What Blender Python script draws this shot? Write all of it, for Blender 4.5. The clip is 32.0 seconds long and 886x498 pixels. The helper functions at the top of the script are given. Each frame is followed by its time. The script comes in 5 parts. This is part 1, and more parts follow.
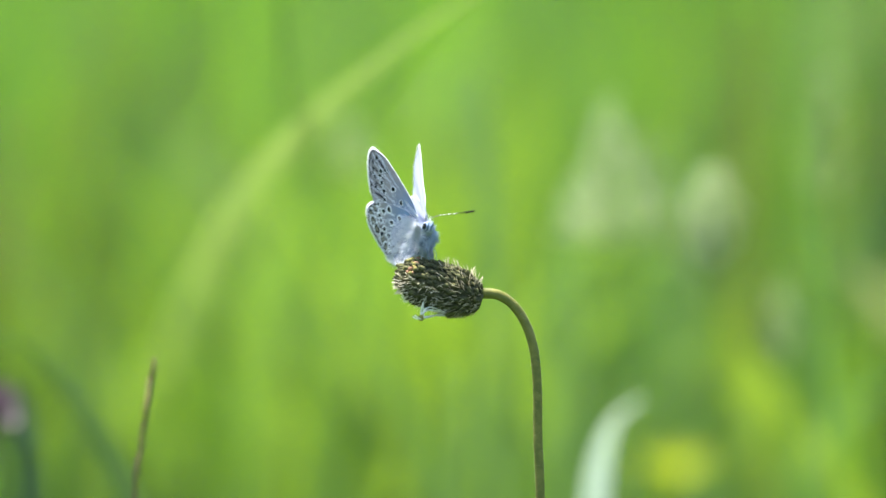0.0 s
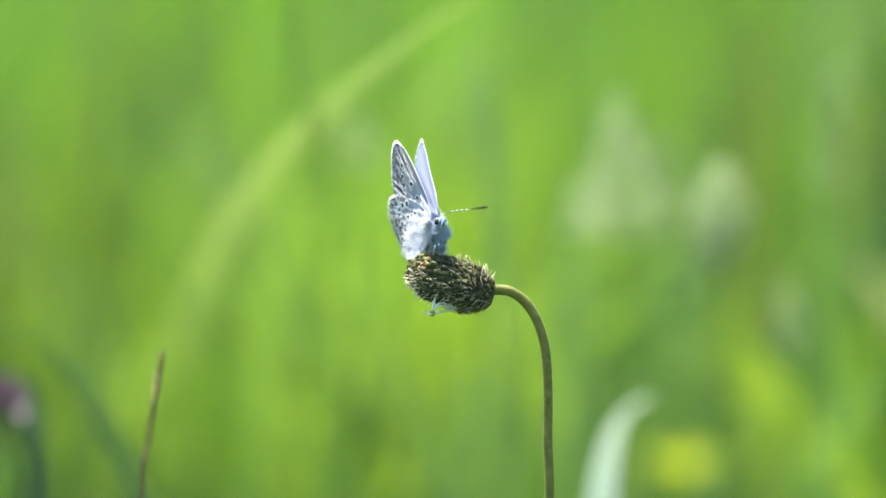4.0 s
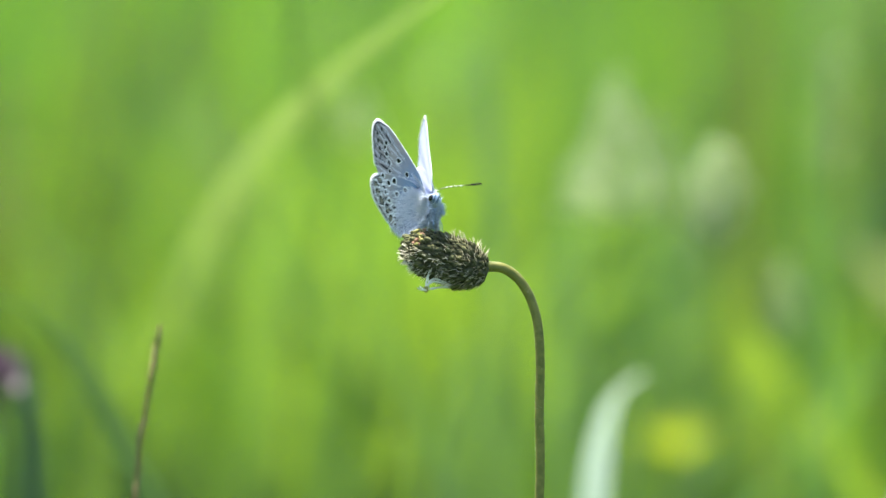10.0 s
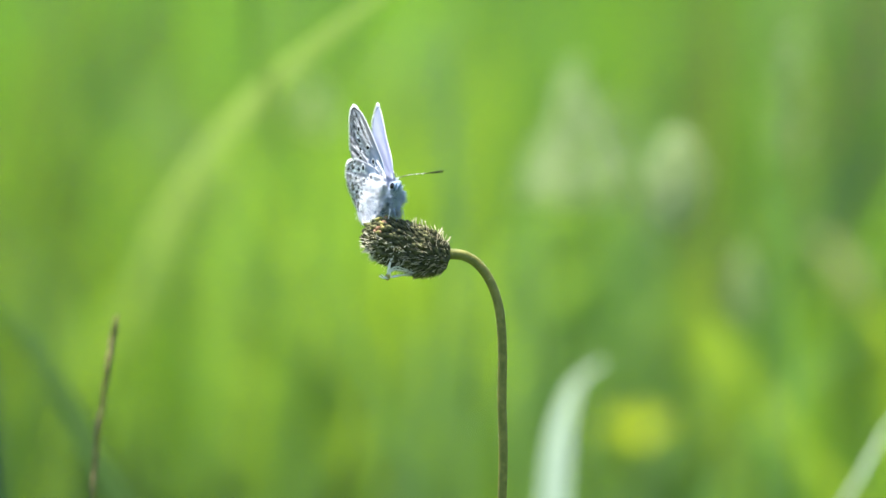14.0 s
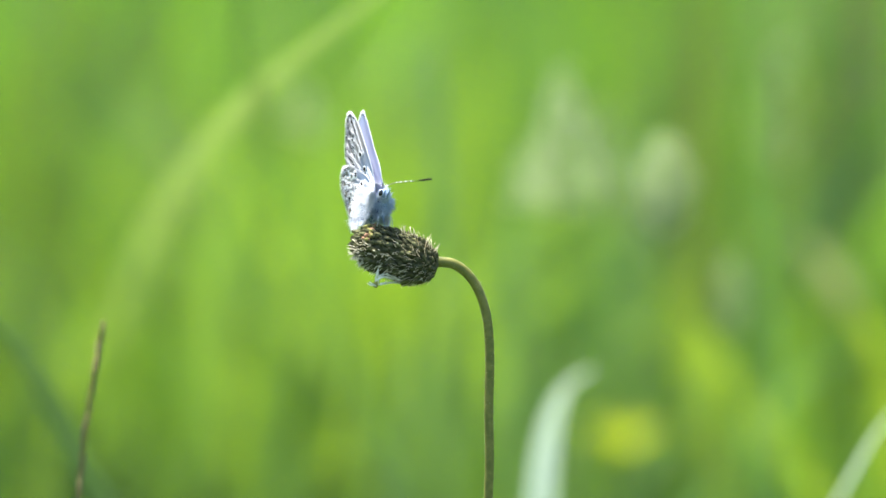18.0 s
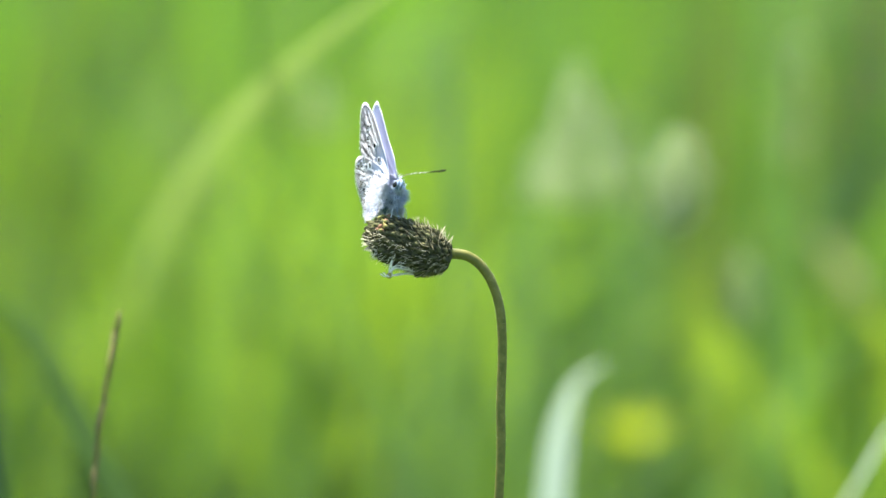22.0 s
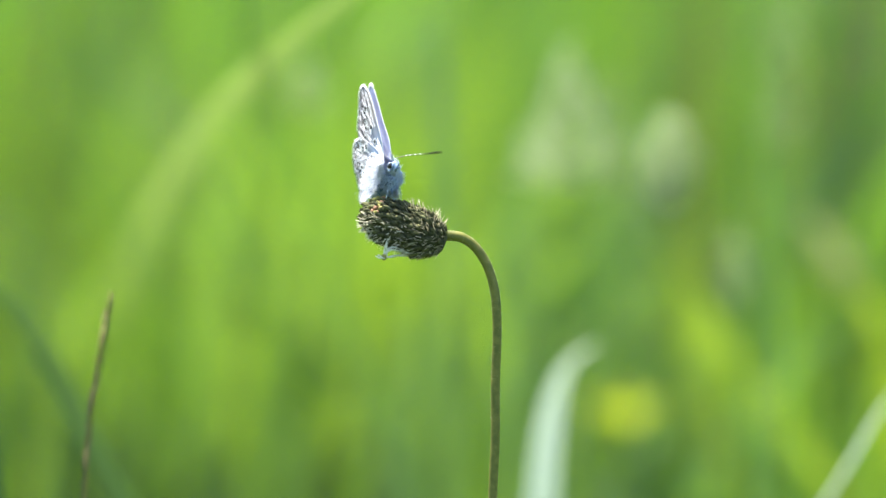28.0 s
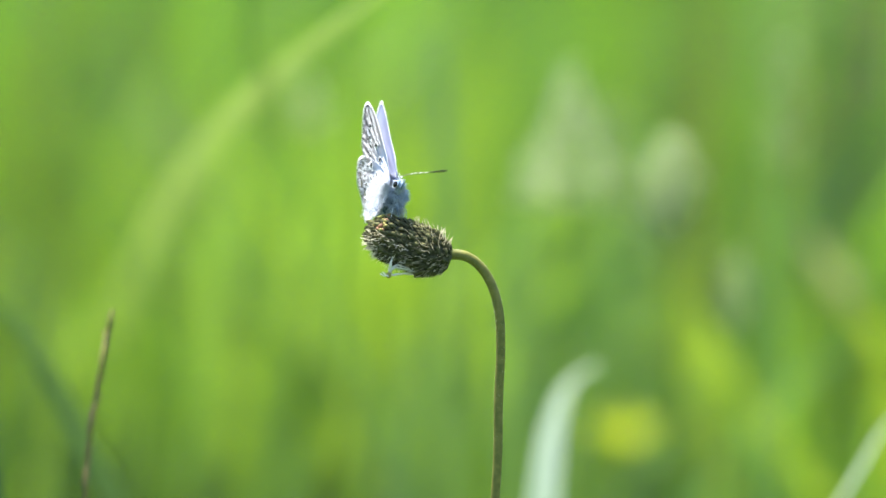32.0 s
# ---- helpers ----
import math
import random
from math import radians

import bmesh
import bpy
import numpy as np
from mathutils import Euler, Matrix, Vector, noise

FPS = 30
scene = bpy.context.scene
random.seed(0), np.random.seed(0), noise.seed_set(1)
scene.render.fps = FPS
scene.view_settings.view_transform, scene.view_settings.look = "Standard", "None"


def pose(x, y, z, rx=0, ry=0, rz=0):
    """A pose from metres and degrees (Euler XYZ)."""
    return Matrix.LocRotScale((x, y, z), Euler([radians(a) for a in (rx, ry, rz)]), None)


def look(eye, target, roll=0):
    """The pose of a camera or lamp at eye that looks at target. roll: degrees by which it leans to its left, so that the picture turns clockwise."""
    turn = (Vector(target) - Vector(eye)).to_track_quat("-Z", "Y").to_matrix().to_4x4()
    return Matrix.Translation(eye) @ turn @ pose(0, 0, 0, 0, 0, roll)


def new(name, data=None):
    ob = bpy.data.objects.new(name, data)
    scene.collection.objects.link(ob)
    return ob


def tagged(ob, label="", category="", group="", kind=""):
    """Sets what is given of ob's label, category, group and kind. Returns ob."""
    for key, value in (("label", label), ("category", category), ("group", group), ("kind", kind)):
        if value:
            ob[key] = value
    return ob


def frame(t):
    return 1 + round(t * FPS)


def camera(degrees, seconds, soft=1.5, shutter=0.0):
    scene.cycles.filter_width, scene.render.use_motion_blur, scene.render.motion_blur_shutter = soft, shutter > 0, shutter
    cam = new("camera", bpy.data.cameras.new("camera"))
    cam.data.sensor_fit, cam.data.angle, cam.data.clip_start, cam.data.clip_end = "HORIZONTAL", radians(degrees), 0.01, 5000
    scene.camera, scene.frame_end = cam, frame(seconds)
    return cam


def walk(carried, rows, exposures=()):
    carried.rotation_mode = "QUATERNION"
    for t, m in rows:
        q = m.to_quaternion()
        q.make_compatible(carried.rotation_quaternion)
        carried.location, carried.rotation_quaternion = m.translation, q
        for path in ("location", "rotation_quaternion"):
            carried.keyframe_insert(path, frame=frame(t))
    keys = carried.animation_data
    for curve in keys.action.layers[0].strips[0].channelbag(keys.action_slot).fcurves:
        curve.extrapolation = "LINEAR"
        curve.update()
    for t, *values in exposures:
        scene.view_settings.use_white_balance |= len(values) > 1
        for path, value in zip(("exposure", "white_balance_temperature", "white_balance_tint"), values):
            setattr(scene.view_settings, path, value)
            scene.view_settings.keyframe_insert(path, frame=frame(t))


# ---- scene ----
# A blue butterfly on a plantain seed head in a sunlit meadow.

# ---- camera ----
cam = camera(14.0, 32.0, soft=1.5)
cam.data.dof.use_dof = True
cam.data.dof.focus_distance = 0.64
cam.data.dof.aperture_fstop = 5.8
walk(cam, [
    (0, pose(0.00000, -0.6360, 0.36950, 83.750, 0, 0.000) @ pose(0, 0, 0, 0, 0, 0.000)), (0.5, pose(-0.00010, -0.6360, 0.36950, 83.694, 0, 0.075) @ pose(0, 0, 0, 0, 0, 0.027)), (1, pose(-0.00019, -0.6360, 0.36950, 83.739, 0, 0.073) @ pose(0, 0, 0, 0, 0, 0.034)),
    (1.5, pose(-0.00029, -0.6360, 0.36950, 83.769, 0, 0.036) @ pose(0, 0, 0, 0, 0, 0.006)), (2, pose(-0.00038, -0.6360, 0.36950, 83.734, 0, 0.025) @ pose(0, 0, 0, 0, 0, -0.021)), (2.5, pose(-0.00048, -0.6360, 0.36950, 83.641, 0, 0.103) @ pose(0, 0, 0, 0, 0, 0.006)),
    (3, pose(-0.00058, -0.6360, 0.36950, 83.649, 0, 0.129) @ pose(0, 0, 0, 0, 0, 0.090)), (3.5, pose(-0.00102, -0.6360, 0.36950, 83.690, 0, 0.076) @ pose(0, 0, 0, 0, 0, 0.190)), (5.5, pose(-0.00281, -0.6360, 0.36950, 83.595, 0, 0.087) @ pose(0, 0, 0, 0, 0, 0.697)),
    (6, pose(-0.00326, -0.6360, 0.36950, 83.560, 0, 0.145) @ pose(0, 0, 0, 0, 0, 0.724)), (6.5, pose(-0.00297, -0.6360, 0.36950, 83.402, 0, 0.150) @ pose(0, 0, 0, 0, 0, 0.753)), (7, pose(-0.00269, -0.6360, 0.36950, 83.285, 0, 0.089) @ pose(0, 0, 0, 0, 0, 0.758)),
    (7.5, pose(-0.00240, -0.6360, 0.36950, 83.210, 0, 0.031) @ pose(0, 0, 0, 0, 0, 0.752)), (8, pose(-0.00211, -0.6360, 0.36950, 83.214, 0, 0.044) @ pose(0, 0, 0, 0, 0, 0.773)), (8.5, pose(-0.00182, -0.6360, 0.36950, 83.258, 0, 0.125) @ pose(0, 0, 0, 0, 0, 0.822)),
    (9, pose(-0.00154, -0.6360, 0.36950, 83.201, 0, 0.145) @ pose(0, 0, 0, 0, 0, 0.858)), (9.5, pose(-0.00154, -0.6360, 0.36950, 83.209, 0, 0.089) @ pose(0, 0, 0, 0, 0, 0.852)), (10, pose(-0.00154, -0.6360, 0.36950, 83.298, 0, -0.035) @ pose(0, 0, 0, 0, 0, 0.816)),
    (10.5, pose(-0.00154, -0.6360, 0.36950, 83.328, 0, -0.054) @ pose(0, 0, 0, 0, 0, 0.782)), (11, pose(-0.00154, -0.6360, 0.36950, 83.249, 0, -0.053) @ pose(0, 0, 0, 0, 0, 0.758)), (11.5, pose(-0.00154, -0.6360, 0.36950, 83.081, 0, -0.054) @ pose(0, 0, 0, 0, 0, 0.739)),
    (12, pose(-0.00154, -0.6360, 0.36950, 82.946, 0, -0.132) @ pose(0, 0, 0, 0, 0, 0.726)), (12.5, pose(-0.00144, -0.6360, 0.36950, 82.988, 0, -0.315) @ pose(0, 0, 0, 0, 0, 0.715)), (13, pose(-0.00134, -0.6360, 0.36950, 83.038, 0, -0.475) @ pose(0, 0, 0, 0, 0, 0.686)),
    (13.5, pose(-0.00125, -0.6360, 0.36950, 83.106, 0, -0.567) @ pose(0, 0, 0, 0, 0, 0.640)), (14, pose(-0.00115, -0.6360, 0.36950, 83.126, 0, -0.663) @ pose(0, 0, 0, 0, 0, 0.598)), (14.5, pose(-0.00112, -0.6360, 0.36950, 83.124, 0, -0.666) @ pose(0, 0, 0, 0, 0, 0.573)),
    (16.5, pose(-0.00099, -0.6360, 0.36950, 83.087, 0, -0.741) @ pose(0, 0, 0, 0, 0, 0.779)), (17, pose(-0.00096, -0.6360, 0.36950, 83.140, 0, -0.814) @ pose(0, 0, 0, 0, 0, 0.847)), (17.5, pose(-0.00096, -0.6360, 0.36950, 83.225, 0, -0.830) @ pose(0, 0, 0, 0, 0, 0.894)),
    (18, pose(-0.00096, -0.6360, 0.36950, 83.238, 0, -0.838) @ pose(0, 0, 0, 0, 0, 0.900)), (18.5, pose(-0.00096, -0.6360, 0.36950, 83.224, 0, -0.833) @ pose(0, 0, 0, 0, 0, 0.904)), (19, pose(-0.00096, -0.6360, 0.36950, 83.196, 0, -0.841) @ pose(0, 0, 0, 0, 0, 0.971)),
    (19.5, pose(-0.00125, -0.6360, 0.36950, 83.194, 0, -0.832) @ pose(0, 0, 0, 0, 0, 1.081)), (20, pose(-0.00154, -0.6360, 0.36950, 83.181, 0, -0.845) @ pose(0, 0, 0, 0, 0, 1.166)), (20.5, pose(-0.00182, -0.6360, 0.36950, 83.182, 0, -0.842) @ pose(0, 0, 0, 0, 0, 1.195)),
    (21, pose(-0.00211, -0.6360, 0.36950, 83.123, 0, -0.848) @ pose(0, 0, 0, 0, 0, 1.187)), (21.5, pose(-0.00226, -0.6360, 0.36950, 83.175, 0, -0.796) @ pose(0, 0, 0, 0, 0, 1.193)), (22, pose(-0.00240, -0.6360, 0.36950, 83.113, 0, -0.725) @ pose(0, 0, 0, 0, 0, 1.264)),
    (22.5, pose(-0.00254, -0.6360, 0.36950, 82.960, 0, -0.703) @ pose(0, 0, 0, 0, 0, 1.385)), (23, pose(-0.00269, -0.6360, 0.36950, 82.888, 0, -0.728) @ pose(0, 0, 0, 0, 0, 1.460)), (23.5, pose(-0.00250, -0.6360, 0.36950, 82.952, 0, -0.799) @ pose(0, 0, 0, 0, 0, 1.414)),
    (24, pose(-0.00230, -0.6360, 0.36950, 83.043, 0, -0.892) @ pose(0, 0, 0, 0, 0, 1.293)), (24.5, pose(-0.00211, -0.6360, 0.36950, 83.055, 0, -0.967) @ pose(0, 0, 0, 0, 0, 1.218)), (25, pose(-0.00192, -0.6360, 0.36950, 83.006, 0, -0.941) @ pose(0, 0, 0, 0, 0, 1.233)),
    (25.5, pose(-0.00230, -0.6360, 0.36950, 82.991, 0, -0.974) @ pose(0, 0, 0, 0, 0, 1.285)), (27.5, pose(-0.00384, -0.6360, 0.36950, 82.855, 0, -1.013) @ pose(0, 0, 0, 0, 0, 1.253)), (28, pose(-0.00422, -0.6360, 0.36950, 82.822, 0, -0.998) @ pose(0, 0, 0, 0, 0, 1.309)),
    (28.5, pose(-0.00470, -0.6360, 0.36950, 82.828, 0, -0.979) @ pose(0, 0, 0, 0, 0, 1.325)), (29, pose(-0.00518, -0.6360, 0.36950, 82.818, 0, -0.947) @ pose(0, 0, 0, 0, 0, 1.286)), (29.5, pose(-0.00566, -0.6360, 0.36950, 82.865, 0, -0.975) @ pose(0, 0, 0, 0, 0, 1.267)),
    (30, pose(-0.00614, -0.6360, 0.36950, 82.897, 0, -0.964) @ pose(0, 0, 0, 0, 0, 1.348)), (30.5, pose(-0.00590, -0.6360, 0.36950, 82.881, 0, -0.935) @ pose(0, 0, 0, 0, 0, 1.496)), (31, pose(-0.00566, -0.6360, 0.36950, 82.915, 0, -0.897) @ pose(0, 0, 0, 0, 0, 1.611)),
    (31.5, pose(-0.00542, -0.6360, 0.36950, 82.973, 0, -0.941) @ pose(0, 0, 0, 0, 0, 1.655)), (32, pose(-0.00518, -0.6360, 0.36950, 83.127, 0, -1.029) @ pose(0, 0, 0, 0, 0, 1.650)),
])

# ---- light ----
SUN_TO = Vector((-0.235, 0.29, 0.928)).normalized()
world = bpy.data.worlds.new("sky")
scene.world = world
world.use_nodes = True
wn = world.node_tree
sky = wn.nodes.new("ShaderNodeTexSky")
sky.sky_type = "NISHITA"
sky.sun_disc = False
sky.sun_elevation = math.asin(SUN_TO.z)
sky.sun_rotation = math.atan2(SUN_TO.x, SUN_TO.y)
wn.nodes["Background"].inputs["Strength"].default_value = 0.11
wn.links.new(sky.outputs[0], wn.nodes["Background"].inputs["Color"])
sun_data = bpy.data.lights.new("sun", "SUN")
sun_data.energy = 5.0
sun_data.angle = radians(0.53)
sun_data.color = (1.0, 0.95, 0.86)
sun = new("sun", sun_data)
sun.matrix_world = look(SUN_TO * 20, (0, 0, 0))
scene.view_settings.exposure = 1.96

# ---- materials ----
MM = 0.001


def mat(name):
    m = bpy.data.materials.new(name)
    m.use_nodes = True
    m.node_tree.nodes.clear()
    out = m.node_tree.nodes.new("ShaderNodeOutputMaterial")
    return m, m.node_tree.nodes, m.node_tree.links, out


def varied(nodes, links, low, high, scale, detail=4.0, source="Object"):
    """A colour that drifts between low and high at the given scale (per metre)."""
    tc = nodes.new("ShaderNodeTexCoord")
    nz = nodes.new("ShaderNodeTexNoise")
    nz.inputs["Scale"].default_value = scale
    nz.inputs["Detail"].default_value = detail
    links.new(tc.outputs[source], nz.inputs["Vector"])
    mx = nodes.new("ShaderNodeMix")
    mx.data_type = "RGBA"
    mx.inputs[6].default_value = (*low, 1)
    mx.inputs[7].default_value = (*high, 1)
    ramp = nodes.new("ShaderNodeMapRange")
    ramp.inputs[1].default_value, ramp.inputs[2].default_value = 0.32, 0.68
    links.new(nz.outputs[0], ramp.inputs[0])
    links.new(ramp.outputs[0], mx.inputs[0])
    return mx.outputs[2], nz.outputs[0]


def brighten(nodes, links, color, random_out, low=0.7, high=1.3):
    mr = nodes.new("ShaderNodeMapRange")
    mr.inputs[3].default_value, mr.inputs[4].default_value = low, high
    links.new(random_out, mr.inputs[0])
    mx = nodes.new("ShaderNodeMix")
    mx.data_type, mx.blend_type = "RGBA", "MULTIPLY"
    mx.inputs[0].default_value = 1.0
    links.new(color, mx.inputs[6])
    links.new(mr.outputs[0], mx.inputs[7])
    return mx.outputs[2]


def leafy(name, low, high, through_low, through_high, clear=0.5, rough=0.5, scale=40.0, islands=False, gloss=0.06):
    """A thin leaf: light falls on it and shines through it."""
    m, nodes, links, out = mat(name)
    col, tex = varied(nodes, links, low, high, scale)
    thr, _ = varied(nodes, links, through_low, through_high, scale * 0.6)
    if islands:
        geo = nodes.new("ShaderNodeNewGeometry")
        col = brighten(nodes, links, col, geo.outputs["Random Per Island"], 0.84, 1.16)
        thr = brighten(nodes, links, thr, geo.outputs["Random Per Island"], 0.84, 1.16)
    dif = nodes.new("ShaderNodeBsdfDiffuse")
    tra = nodes.new("ShaderNodeBsdfTranslucent")
    glo = nodes.new("ShaderNodeBsdfGlossy")
    glo.inputs["Roughness"].default_value = rough
    links.new(col, dif.inputs["Color"])
    links.new(thr, tra.inputs["Color"])
    mix = nodes.new("ShaderNodeMixShader")
    mix.inputs[0].default_value = clear
    links.new(dif.outputs[0], mix.inputs[1])
    links.new(tra.outputs[0], mix.inputs[2])
    top = nodes.new("ShaderNodeMixShader")
    top.inputs[0].default_value = gloss
    links.new(mix.outputs[0], top.inputs[1])
    links.new(glo.outputs[0], top.inputs[2])
    links.new(top.outputs[0], out.inputs["Surface"])
    bump = nodes.new("ShaderNodeBump")
    bump.inputs["Strength"].default_value = 0.2
    bump.inputs["Distance"].default_value = 0.0003
    links.new(tex, bump.inputs["Height"])
    links.new(bump.outputs[0], dif.inputs["Normal"])
    links.new(bump.outputs[0], glo.inputs["Normal"])
    return m


def solid(name, low, high, scale=900.0, rough=0.6, bump_mm=0.05, spec=0.35, per_object=False):
    m, nodes, links, out = mat(name)
    col, tex = varied(nodes, links, low, high, scale)
    if per_object:
        info = nodes.new("ShaderNodeObjectInfo")
        col = brighten(nodes, links, col, info.outputs["Random"], 0.55, 1.5)
    p = nodes.new("ShaderNodeBsdfPrincipled")
    links.new(col, p.inputs["Base Color"])
    p.inputs["Roughness"].default_value = rough
    p.inputs["Specular IOR Level"].default_value = spec
    bump = nodes.new("ShaderNodeBump")
    bump.inputs["Strength"].default_value = 0.5
    bump.inputs["Distance"].default_value = bump_mm * MM
    links.new(tex, bump.inputs["Height"])
    links.new(bump.outputs[0], p.inputs["Normal"])
    links.new(p.outputs[0], out.inputs["Surface"])
    return m


GRASS = leafy("grass", (0.040, 0.105, 0.028), (0.078, 0.152, 0.032), (0.112, 0.295, 0.020), (0.200, 0.358, 0.019), 0.55, scale=6.0, islands=True, gloss=0.035)
GRASS_DEEP = leafy("deep_green_grass", (0.036, 0.085, 0.024), (0.070, 0.125, 0.028), (0.080, 0.195, 0.019), (0.145, 0.25, 0.018), 0.55, scale=5.0, islands=True, gloss=0.035)
# Two lighter copies of the grass: sunlit patches are put into their colour.
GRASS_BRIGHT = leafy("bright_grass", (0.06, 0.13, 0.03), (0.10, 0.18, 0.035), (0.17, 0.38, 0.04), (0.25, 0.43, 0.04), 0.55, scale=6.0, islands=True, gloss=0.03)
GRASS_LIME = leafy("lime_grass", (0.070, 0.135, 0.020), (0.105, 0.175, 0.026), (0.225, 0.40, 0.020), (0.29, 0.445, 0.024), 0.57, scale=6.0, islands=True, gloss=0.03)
GRASS_COOL = leafy("cool_green_grass", (0.040, 0.090, 0.038), (0.065, 0.125, 0.05), (0.085, 0.215, 0.055), (0.13, 0.265, 0.08), 0.5, scale=6.0, islands=True, gloss=0.04)
GRASS_ARCH = leafy("arching_grass", (0.088, 0.132, 0.042), (0.120, 0.160, 0.052), (0.118, 0.198, 0.038), (0.150, 0.225, 0.046), 0.5)
GRASS_OLIVE = leafy("olive_grass", (0.05, 0.075, 0.02), (0.08, 0.10, 0.025), (0.10, 0.15, 0.02), (0.14, 0.185, 0.025), 0.5, islands=True, gloss=0.03)
GRASS_BLUE = leafy("bluish_grass", (0.06, 0.12, 0.05), (0.09, 0.16, 0.07), (0.15, 0.31, 0.08), (0.21, 0.38, 0.12), 0.5)
GRASS_GREY = leafy("greyish_grass", (0.050, 0.098, 0.034), (0.080, 0.128, 0.042), (0.055, 0.120, 0.026), (0.080, 0.150, 0.034), 0.4, gloss=0.04)
# Very dark copy of the grass: shade of the low tufts is in its colour.
GRASS_SHADE = leafy("dark_grass_painted_shade", (0.025, 0.055, 0.016), (0.045, 0.085, 0.022), (0.035, 0.085, 0.014), (0.06, 0.12, 0.02), 0.45, gloss=0.03)
GRASS_DARK = leafy("dark_grass", (0.035, 0.08, 0.025), (0.06, 0.12, 0.035), (0.10, 0.21, 0.04), (0.15, 0.27, 0.05), 0.5)
GRASS_WHITE = leafy("silvery_grass", (0.44, 0.54, 0.41), (0.53, 0.62, 0.49), (0.42, 0.52, 0.38), (0.50, 0.59, 0.45), 0.4, gloss=0.08)
GRASS_YELLOW = leafy("yellow_grass", (0.09, 0.14, 0.018), (0.12, 0.17, 0.022), (0.215, 0.34, 0.022), (0.265, 0.385, 0.026), 0.58)
GRASS_GOLD = leafy("golden_grass", (0.14, 0.17, 0.012), (0.18, 0.20, 0.016), (0.27, 0.41, 0.012), (0.32, 0.44, 0.014), 0.58)
STRAW = leafy("straw", (0.17, 0.14, 0.06), (0.26, 0.21, 0.09), (0.26, 0.22, 0.06), (0.34, 0.28, 0.09), 0.5)
PALE_HEAD = leafy("pale_plume", (0.44, 0.50, 0.31), (0.54, 0.60, 0.39), (0.50, 0.58, 0.33), (0.60, 0.67, 0.40), 0.72)
# Ground colour is darkened to stand in for shade between the blades.
SOIL = solid("meadow_ground", (0.022, 0.042, 0.009), (0.05, 0.085, 0.015), 3.0, 0.95, 20.0, 0.1)
STEM = solid("stem_green", (0.095, 0.108, 0.018), (0.175, 0.17, 0.036), 700.0, 0.55, 0.05, 0.2)
STEM_HAIR = leafy("stem_hair", (0.42, 0.44, 0.24), (0.55, 0.56, 0.34), (0.50, 0.52, 0.28), (0.62, 0.62, 0.38), 0.5, scale=600.0)
STALK = solid("stalk_brown", (0.085, 0.068, 0.028), (0.19, 0.15, 0.065), 260.0, 0.75, 0.08, 0.12)
STALK_PALE = solid("stalk_tan", (0.14, 0.11, 0.05), (0.27, 0.21, 0.10), 400.0, 0.8, 0.08, 0.12)
CORE = solid("seed_core", (0.03, 0.033, 0.014), (0.07, 0.07, 0.03), 900.0, 0.8, 0.2)
BRACT = solid("bract", (0.017, 0.020, 0.008), (0.115, 0.115, 0.05), 2600.0, 0.9, 0.15, 0.12, per_object=True)
BRACT_COAT = leafy("bract_coat", (0.020, 0.024, 0.009), (0.105, 0.105, 0.045), (0.04, 0.045, 0.012), (0.085, 0.085, 0.026), 0.12, 0.8, 2600.0, islands=True, gloss=0.02)
BRISTLE = leafy("straw_bristle", (0.42, 0.38, 0.25), (0.66, 0.61, 0.45), (0.50, 0.45, 0.30), (0.72, 0.66, 0.48), 0.45, scale=700.0, islands=True)
FILAMENT = leafy("filament", (0.70, 0.66, 0.50), (0.88, 0.85, 0.72), (0.78, 0.74, 0.58), (0.92, 0.89, 0.76), 0.55, scale=300.0)
STAMEN = leafy("stamen_white", (0.80, 0.80, 0.70), (0.90, 0.90, 0.82), (0.72, 0.73, 0.60), (0.82, 0.82, 0.72), 0.35, scale=500.0)
ANTHER = solid("anther_yellow", (0.17, 0.155, 0.035), (0.33, 0.30, 0.08), 900.0, 0.7)
ANTHER_RED = solid("anther_rust", (0.22, 0.11, 0.06), (0.34, 0.18, 0.10), 900.0, 0.7)
UNDER = leafy("wing_underside", (0.300, 0.272, 0.258), (0.395, 0.362, 0.345), (0.34, 0.315, 0.305), (0.43, 0.402, 0.392), 0.30, 0.7, 700.0, gloss=0.012)


def dusted(m, tint, tint_through, near, far):
    """Pale blue scales that thin out from the wing's root towards its edge."""
    nodes, links = m.node_tree.nodes, m.node_tree.links
    tc = nodes.new("ShaderNodeTexCoord")
    ln = nodes.new("ShaderNodeVectorMath")
    ln.operation = "LENGTH"
    links.new(tc.outputs["Object"], ln.inputs[0])
    nz = nodes.new("ShaderNodeTexNoise")
    nz.inputs["Scale"].default_value = 1500.0
    links.new(tc.outputs["Object"], nz.inputs["Vector"])
    add = nodes.new("ShaderNodeMath")
    add.operation = "MULTIPLY_ADD"
    links.new(nz.outputs[0], add.inputs[0])
    add.inputs[1].default_value = 0.004
    links.new(ln.outputs["Value"], add.inputs[2])
    mr = nodes.new("ShaderNodeMapRange")
    mr.inputs[1].default_value, mr.inputs[2].default_value = near, far
    mr.inputs[3].default_value, mr.inputs[4].default_value = 0.85, 0.0
    links.new(add.outputs[0], mr.inputs[0])
    for kind, shade in (("BSDF_DIFFUSE", tint), ("BSDF_TRANSLUCENT", tint_through)):
        node = [n for n in nodes if n.type == kind][0]
        old = node.inputs["Color"].links[0].from_socket
        mx = nodes.new("ShaderNodeMix")
        mx.data_type = "RGBA"
        mx.inputs[7].default_value = (*shade, 1)
        links.new(mr.outputs[0], mx.inputs[0])
        links.new(old, mx.inputs[6])
        links.new(mx.outputs[2], node.inputs["Color"])


